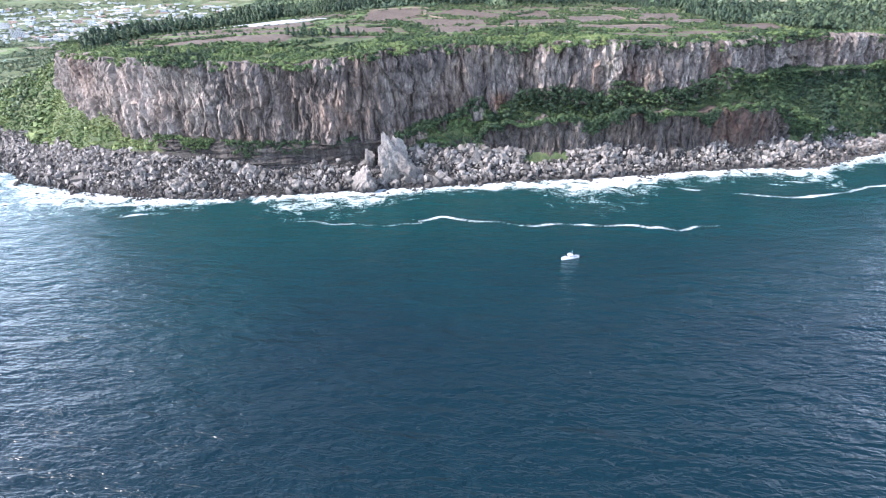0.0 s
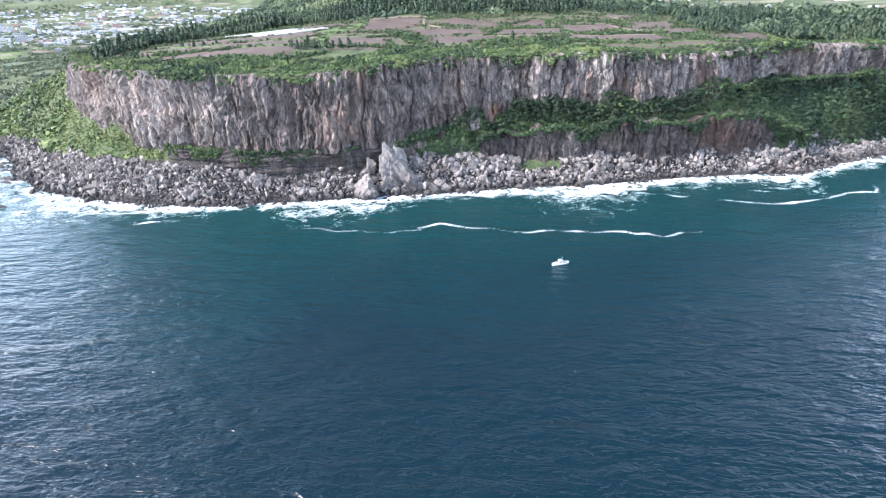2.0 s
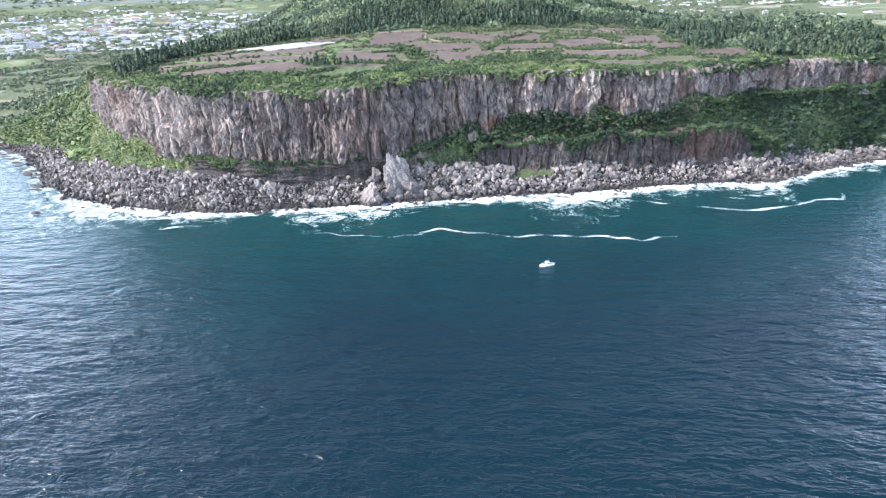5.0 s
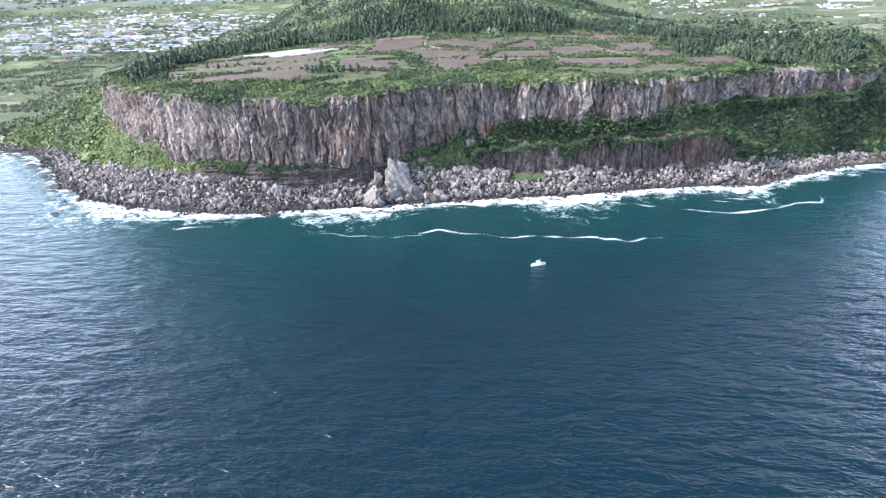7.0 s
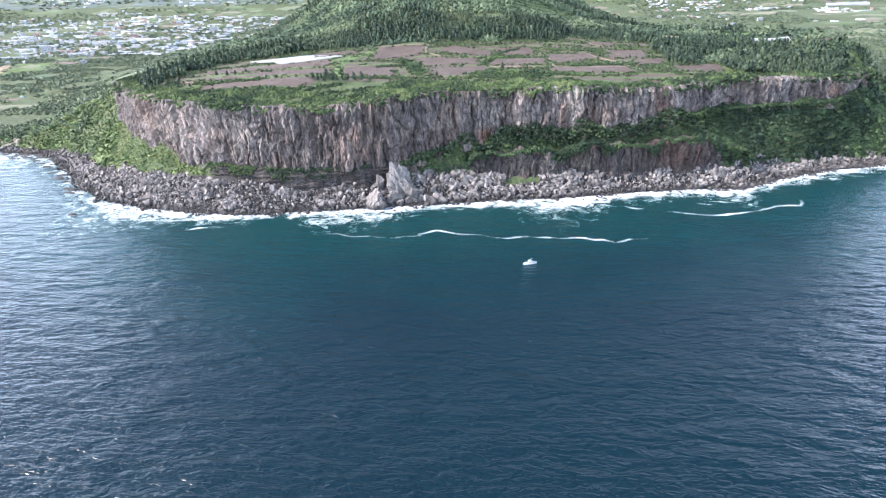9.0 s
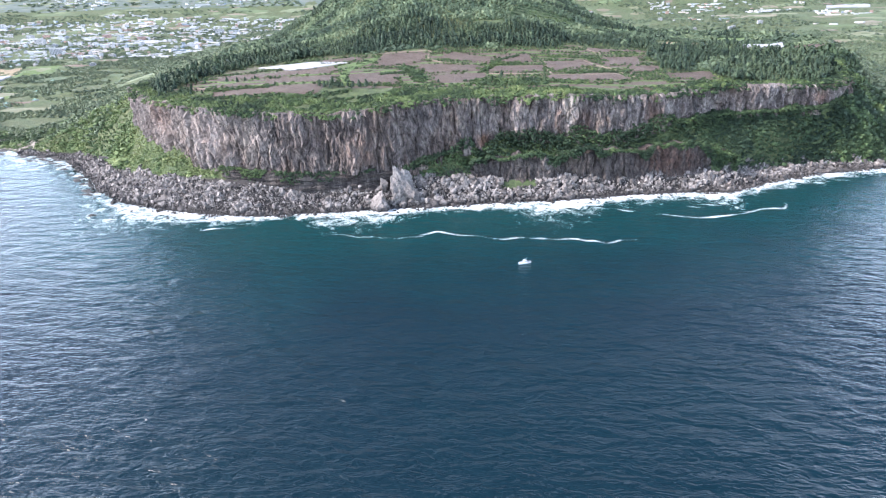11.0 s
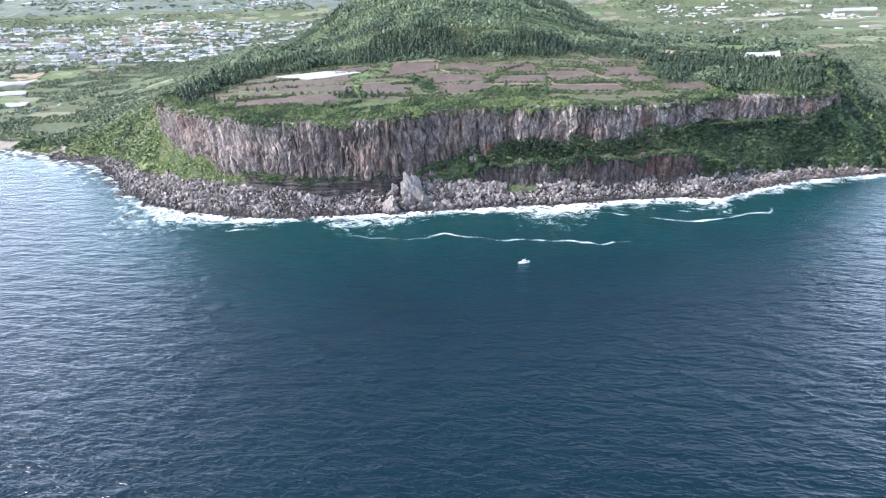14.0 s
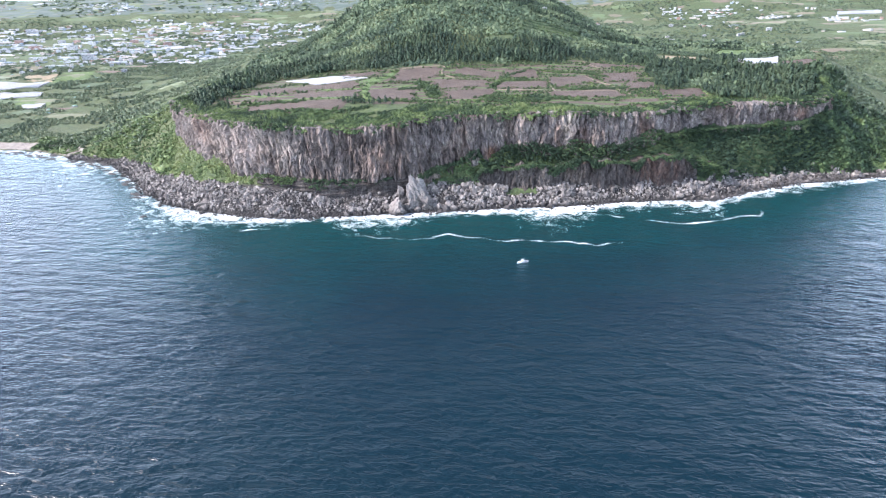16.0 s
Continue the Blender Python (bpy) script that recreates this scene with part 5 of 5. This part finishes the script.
def far_patchwork():
    """Distant small fields, with one colour each."""
    m, nt, b = shader("far_field_crops")
    f = attr(nt, "tint").outputs["Fac"]
    c = ramp(nt, f, [(0, (0.07, 0.105, 0.05)), (0.3, (0.11, 0.155, 0.07)), (0.55, (0.15, 0.18, 0.1)), (0.75, (0.16, 0.17, 0.1)), (0.9, (0.16, 0.12, 0.095)), (1, (0.21, 0.2, 0.14))])
    c = mix(nt, 0.5, c, ramp(nt, noise_tex(nt, coords(nt), 0.04, 5, 0.7), [(0.3, (0.55, 0.55, 0.55)), (0.7, (1, 1, 1))]), "MULTIPLY")
    nt.links.new(c, b.inputs["Base Color"])
    r = np.random.RandomState(77)
    V, T, A = [], [], []
    for _ in range(1300):
        y = r.uniform(1250, 4650)
        x = r.uniform(-1, 1) * (700 + 0.62 * y)
        w, h, ang = r.uniform(30, 85), r.uniform(18, 50), -0.25 + r.normal(0, 0.15)
        sd = rim_distance(np.array([x]), np.array([y]))[0][0]
        if sd > -150 or y - shore_y(x) < 130 or fbm(x / 260, y / 160, 3, 38) > 0.1:
            continue
        g, u, v = bilinear([(-w, -h), (w, -h), (w, h), (-w, h)], 4, 4)
        gx = x + g[..., 0] * math.cos(ang) - g[..., 1] * math.sin(ang)
        gy = y + g[..., 0] * math.sin(ang) + g[..., 1] * math.cos(ang)
        gz = height(gx, gy) + 1.8 - 2.5 * ((u == 0) | (u == 1) | (v == 0) | (v == 1))
        base = len(V) * 16
        V.append(np.stack([gx, gy, gz], -1).reshape(-1, 3))
        q = grid_faces(4, 4) + base
        T.append(np.concatenate([q[:, [0, 1, 2]], q[:, [0, 2, 3]]]))
        A.append(np.full(16, r.uniform()))
    ob = new("far_fields", fast_mesh("far_fields", np.concatenate(V), np.concatenate(T), m, False, tint=np.concatenate(A)))
    tagged(ob, "patchwork of small green and brown fields far inland", "fields", kind="stuff")


far_patchwork()


# ---- greenhouses ----
PLASTIC, _nt, _b = shader("white_greenhouse_film", 0.35)
_nt.links.new(ramp(_nt, noise_tex(_nt, coords(_nt), 0.15, 4, 0.6), [(0.3, (0.27, 0.27, 0.275)), (0.7, (0.36, 0.36, 0.365))]), _b.inputs["Base Color"])


def greenhouse(q, label, high=2.6):
    top = new("greenhouse")
    w = np.hypot(q[3][0] - q[0][0], q[3][1] - q[0][1])
    bays = max(3, int(w / 8))
    nv = bays * 6 + 1
    p, u, v = bilinear(q, 10, nv)
    ground_z = height(p[..., 0], p[..., 1])
    z = ground_z + high + (0.9 if high < 1 else 1.3) * np.abs(np.sin(v * bays * np.pi)) ** 0.7
    V = np.concatenate([p, z[..., None]], -1)
    c = V[0, 0].copy()
    top.location = (c[0], c[1], ground_z[0, 0])
    off = np.array([c[0], c[1], ground_z[0, 0]])
    part("roof", mesh_from("roof", (V - off).reshape(-1, 3), grid_faces(10, nv), PLASTIC), top)
    for name, row, gz in (("side_wall", V[:, 0], ground_z[:, 0]), ("side_wall", V[:, -1], ground_z[:, -1]), ("end_wall", V[0], ground_z[0]), ("end_wall", V[-1], ground_z[-1])):
        low = row.copy()
        low[:, 2] = gz - 2.0
        part(name, mesh_from(name, (np.stack([low, row], 1) - off).reshape(-1, 3), grid_faces(len(row), 2), PLASTIC, False), top)
    return tagged(top, label, "greenhouse", "greenhouses")


for k, q in enumerate(HOUSES_OF_PLASTIC):
    greenhouse(q, "long white film greenhouse beside ploughed fields" if k == 0 else "white film greenhouse among fields and trees", 0.5 if k == 0 else 3.0)


# ---- town ----
WALLS = []
for nm, col in (("white_render_wall", (0.42, 0.42, 0.415)), ("cream_wall", (0.43, 0.39, 0.34)), ("grey_wall", (0.32, 0.33, 0.335)), ("brick_red_wall", (0.42, 0.27, 0.22))):
    _m, _nt, _b = shader(nm, 0.7)
    _nt.links.new(mix(_nt, 0.4, col, ramp(_nt, noise_tex(_nt, coords(_nt), 0.3, 4), [(0.3, (0.6, 0.6, 0.6)), (0.7, (1, 1, 1))]), "MULTIPLY"), _b.inputs["Base Color"])
    WALLS.append(_m)
ROOFS = []
for nm, col in (("concrete_roof", (0.36, 0.36, 0.35)), ("green_roof_paint", (0.2, 0.33, 0.27)), ("orange_roof", (0.3, 0.17, 0.12)), ("blue_roof", (0.18, 0.23, 0.3))):
    _m, _nt, _b = shader(nm, 0.6)
    _b.inputs["Base Color"].default_value = (*col, 1)
    ROOFS.append(_m)
WINDOW, _nt, _b = shader("dark_window_glass", 0.1)
_b.inputs["Base Color"].default_value = (0.03, 0.04, 0.05, 1)


def box(bm, x0, y0, z0, x1, y1, z1):
    vs = [bm.verts.new((x, y, z)) for z in (z0, z1) for x, y in ((x0, y0), (x1, y0), (x1, y1), (x0, y1))]
    for f in ((3, 2, 1, 0), (4, 5, 6, 7), (0, 1, 5, 4), (1, 2, 6, 5), (2, 3, 7, 6), (3, 0, 4, 7)):
        bm.faces.new([vs[i] for i in f])


def boxed(name, boxes, mat):
    bm = bmesh.new()
    for b in boxes:
        box(bm, *b)
    me = bpy.data.meshes.new(name)
    bm.to_mesh(me)
    bm.free()
    me.materials.append(mat)
    return me


def house_kind(w, d, floors, wall, roof, label, cat="house"):
    top = new("house" if cat == "house" else "apartment_building")
    h = floors * 3.0
    part("wall", boxed("wall", [(-w / 2, -d / 2, -3, w / 2, d / 2, h)], WALLS[wall]), top)
    part("roof", boxed("roof", [(-w / 2 - 0.4, -d / 2 - 0.4, h, w / 2 + 0.4, d / 2 + 0.4, h + 0.5), (-w / 6, -d / 5, h + 0.5, w / 6, d / 5, h + 2.4)], ROOFS[roof]), top)
    n = max(2, int(w / 4))
    for fl in range(floors):
        for k in range(n):
            cx = -w / 2 + (k + 0.5) * w / n
            part("window", boxed("window", [(cx - 0.9, -d / 2 - 0.06, fl * 3 + 0.9, cx + 0.9, -d / 2 + 0.05, fl * 3 + 2.4)], WINDOW), top)
    return tagged(top, label, cat, "buildings of the town")


def town():
    r = np.random.RandomState(91)
    kinds = [house_kind(12, 9, 2, 0, 0, "white two-storey house with a flat roof"), house_kind(14, 10, 2, 1, 2, "cream house with an orange roof"), house_kind(11, 9, 1, 0, 1, "low white house with a green roof"), house_kind(16, 11, 3, 2, 0, "grey three-storey block with a flat roof"),
             house_kind(34, 14, 6, 0, 0, "white six-storey apartment block in the town", "apartment"), house_kind(30, 14, 5, 3, 0, "reddish five-storey apartment block in the town", "apartment")]

    def place(k, x, y, yaw, s=1.0):
        z = float(height(np.array([x]), np.array([y]))[0])
        return copy_thing(kinds[k], Matrix.Translation((x, y, z)) @ Matrix.Rotation(yaw, 4, "Z") @ Matrix.Scale(s, 4))

    for k, x, y, yaw in ((4, -1480, 2330, 0.3), (4, -2422, 3420, 0.2), (5, -1980, 2750, 0.1), (5, -1330, 2760, 0.4), (4, -1700, 2600, 0.0), (5, -2250, 3050, 0.2), (4, -1060, 3050, 0.1), (4, -2650, 2900, 0.3), (5, -1560, 2900, 0.2)):
        place(k, x, y, yaw, 1.25)
    n = 0
    while n < 90:
        x, y = r.uniform(-2300, -1150), r.uniform(1950, 2600)
        if fbm(x / 200, y / 200, 2, 95) < -0.1:
            continue
        place(r.randint(4), x, y, r.uniform(-0.4, 0.4) + 1.57 * r.randint(2), r.uniform(0.8, 1.2))
        n += 1
    for _ in range(26):
        place(r.randint(4), r.uniform(880, 1060), r.uniform(1180, 1330), r.uniform(-0.4, 0.4), r.uniform(0.7, 1.0))
    for _ in range(26):
        place(r.randint(4), r.uniform(500, 1500), r.uniform(2250, 3000), r.uniform(-0.4, 0.4), r.uniform(0.8, 1.3))
    for x, y in ((-1030, 1330), (-985, 1370), (-1010, 1290), (-1120, 1680), (-1190, 1850), (-1060, 1500)):
        place(2, x, y, r.uniform(-0.3, 0.3))
    for i, (x, y) in enumerate(((260, 1320), (420, 1430))):
        place(i, x, y, 0.2, 0.8)
    # the rest of the town
    V, T, M, base = [], [], [], 0
    cube = np.array([(x, y, z) for z in (-0.4, 1) for x, y in ((-0.5, -0.5), (0.5, -0.5), (0.5, 0.5), (-0.5, 0.5))])
    quads = np.array([(4, 5, 6, 7), (0, 1, 5, 4), (1, 2, 6, 5), (2, 3, 7, 6), (3, 0, 4, 7)])
    tris = np.concatenate([quads[:, :3], quads[:, [0, 2, 3]]])
    count = 0
    while count < 1750:
        y = r.uniform(2150, 4400)
        x = r.uniform(-3600, 2600)
        dens = fbm(x / 330, y / 220, 3, 96) + (0.75 if (x < -900 and y < 3550) else -0.15 if x < 0 else -0.4) - 0.1 * (y > 3600)
        if dens < 0.25 or abs(x) > 900 + 0.62 * y or rim_distance(np.array([x]), np.array([y]))[0][0] > -120:
            continue
        count += 1
        w, d, h = r.uniform(7, 18), r.uniform(7, 14), r.choice([3.5, 4, 6.5, 7, 10, 13], p=[0.3, 0.2, 0.25, 0.13, 0.08, 0.04])
        if r.uniform() < 0.2:
            w, d, h = r.uniform(30, 70), r.uniform(14, 24), 5
        a = r.uniform(-0.4, 0.4)
        v = cube * np.array([w, d, h])
        v = np.stack([v[:, 0] * math.cos(a) - v[:, 1] * math.sin(a) + x, v[:, 0] * math.sin(a) + v[:, 1] * math.cos(a) + y, v[:, 2] + float(height(np.array([x]), np.array([y]))[0])], -1)
        V.append(v)
        T.append(tris + base)
        M.append(np.full(8, r.uniform()))
        base += 8
    m, nt, b = shader("far_building_paint", 0.6)
    nt.links.new(ramp(nt, attr(nt, "tint").outputs["Fac"], [(0, (0.42, 0.43, 0.43)), (0.35, (0.5, 0.5, 0.495)), (0.55, (0.36, 0.37, 0.37)), (0.74, (0.45, 0.4, 0.36)), (0.86, (0.3, 0.2, 0.16)), (0.93, (0.22, 0.27, 0.31))], "CONSTANT"), b.inputs["Base Color"])
    ob = new("far_town", fast_mesh("far_town", np.concatenate(V), np.concatenate(T), m, True, tint=np.concatenate(M)))
    tagged(ob, "pale houses of a distant coastal town", "town", kind="stuff")
    for kd in kinds:
        place_at = {"house": (-1350, 2250), "apartment_building": (-1900, 2900)}[kd.name.split(".")[0]]
        kd.location = (place_at[0] + r.uniform(-200, 200), place_at[1] + r.uniform(-100, 100), 0)
        kd.location.z = float(height(np.array([kd.location.x]), np.array([kd.location.y]))[0])
    for i, kd in enumerate(KINDS):
        x, y = -260 + 70 * i, 640.0
        kd.matrix_basis = Matrix.Translation((x, y, float(height(np.array([x]), np.array([y]))[0]) - 0.2)) @ Matrix.Scale(2.0, 4)


town()


# ---- boat ----
def boat():
    gel, nt, b = shader("white_gelcoat", 0.25)
    b.inputs["Base Color"].default_value = (0.8, 0.81, 0.82, 1)
    trim_m, nt, b = shader("grey_boat_trim", 0.5)
    b.inputs["Base Color"].default_value = (0.22, 0.24, 0.27, 1)
    steel, nt, b = shader("steel_rail", 0.3)
    b.inputs["Metallic"].default_value = 1.0
    b.inputs["Base Color"].default_value = (0.6, 0.6, 0.62, 1)
    top = new("motor_boat")
    L, B = 11.6, 3.5
    t = np.linspace(0, 1, 18)
    half = B / 2 * np.where(t < 0.55, 0.9 + 0.1 * np.sin(t / 0.55 * 1.57), np.abs(np.cos((t - 0.55) / 0.45 * 1.52)) ** 0.75)
    sheer = 1.0 + 0.75 * t ** 2
    rings = []
    for k in range(18):
        y = -L / 2 + L * t[k]
        rings.append([(-half[k], y + 0.35 * t[k], sheer[k]), (-half[k] * 0.9, y + 0.2 * t[k], 0.35), (-half[k] * 0.55, y, -0.25), (0, y, -0.5 + 0.35 * t[k] ** 3), (half[k] * 0.55, y, -0.25), (half[k] * 0.9, y + 0.2 * t[k], 0.35), (half[k], y + 0.35 * t[k], sheer[k]), (half[k] * 0.92, y + 0.35 * t[k], sheer[k] - 0.15), (0, y + 0.3 * t[k], sheer[k] - 0.1), (-half[k] * 0.92, y + 0.35 * t[k], sheer[k] - 0.15)])
    V = np.array(rings)
    n = V.shape[1]
    f = []
    for i in range(17):
        for j in range(n):
            q = (j + 1) % n
            f.append([i * n + j, (i + 1) * n + j, (i + 1) * n + q, i * n + q])
    f.append(list(range(n)))
    part("hull", mesh_from("hull", V.reshape(-1, 3), f, gel, False), top)
    bm = bmesh.new()
    prof = [(-1.9, 1.0), (2.6, 1.25), (1.2, 2.7), (-1.7, 2.75)]
    left = [bm.verts.new((-1.2, y, z)) for y, z in prof]
    right = [bm.verts.new((1.2, y, z)) for y, z in prof]
    for k in range(4):
        q = (k + 1) % 4
        bm.faces.new([left[k], left[q], right[q], right[k]])
    bm.faces.new(left[::-1])
    bm.faces.new(right)
    bmesh.ops.bevel(bm, geom=list(bm.edges), offset=0.12, segments=2, affect="EDGES")
    me = bpy.data.meshes.new("cabin")
    bm.to_mesh(me)
    bm.free()
    me.materials.append(gel)
    part("cabin", me, top)
    ws = mesh_from("windscreen", [(-1.0, 2.36, 1.62), (1.0, 2.36, 1.62), (0.95, 1.5, 2.52), (-0.95, 1.5, 2.52)], [[0, 1, 2, 3]], WINDOW, False)
    ws.transform(Matrix.Translation((0, 0.06, 0.06)))
    part("windscreen", ws, top, "dark raked windscreen")
    for sx in (-1, 1):
        part("side_window", boxed("side_window", [(sx * 1.19 - 0.03, -1.3, 1.7, sx * 1.19 + 0.03, 1.0, 2.35)], WINDOW), top)
    part("flybridge", boxed("flybridge", [(-1.1, -1.6, 2.75, 1.1, 0.9, 2.9), (-1.1, 0.75, 2.9, 1.1, 0.9, 3.45), (-1.1, -1.6, 2.9, -1.0, 0.9, 3.3), (1.0, -1.6, 2.9, 1.1, 0.9, 3.3)], gel), top)
    part("helm_seat", boxed("helm_seat", [(-0.5, -0.6, 2.9, 0.5, -0.1, 3.3), (-0.5, -0.75, 2.9, 0.5, -0.6, 3.8)], trim_m), top)
    part("mast", boxed("mast", [(-0.05, -1.5, 2.9, 0.05, -1.4, 5.4), (-0.6, -1.48, 4.6, 0.6, -1.42, 4.68), (-0.3, -1.7, 4.1, 0.3, -1.2, 4.25)], steel), top)
    part("cockpit_floor", boxed("cockpit_floor", [(-1.3, -5.3, 0.9, 1.3, -2.0, 1.0)], trim_m), top, "grey cockpit sole")
    for sx in (-1, 1):
        part("bow_rail", boxed("bow_rail", [(sx * 1.3 - 0.03, -0.5, 2.1, sx * 1.3 + 0.03, 3.4, 2.16), (sx * 1.3 - 0.03, 0.4, 1.2, sx * 1.3 + 0.03, 0.46, 2.1), (sx * 1.3 - 0.03, 2.2, 1.4, sx * 1.3 + 0.03, 2.26, 2.1)], steel), top)
    part("outboard_motor", boxed("outboard_motor", [(-0.35, -6.4, 0.3, 0.35, -5.8, 1.5), (-0.15, -6.3, -0.6, 0.15, -5.9, 0.3)], trim_m), top, "dark outboard engine")
    top.matrix_world = pose(88, 326.5, 0.15, 0, 0, 108)
    tagged(top, "small white motor boat with cabin, flybridge and mast on the sea", "boat")


boat()
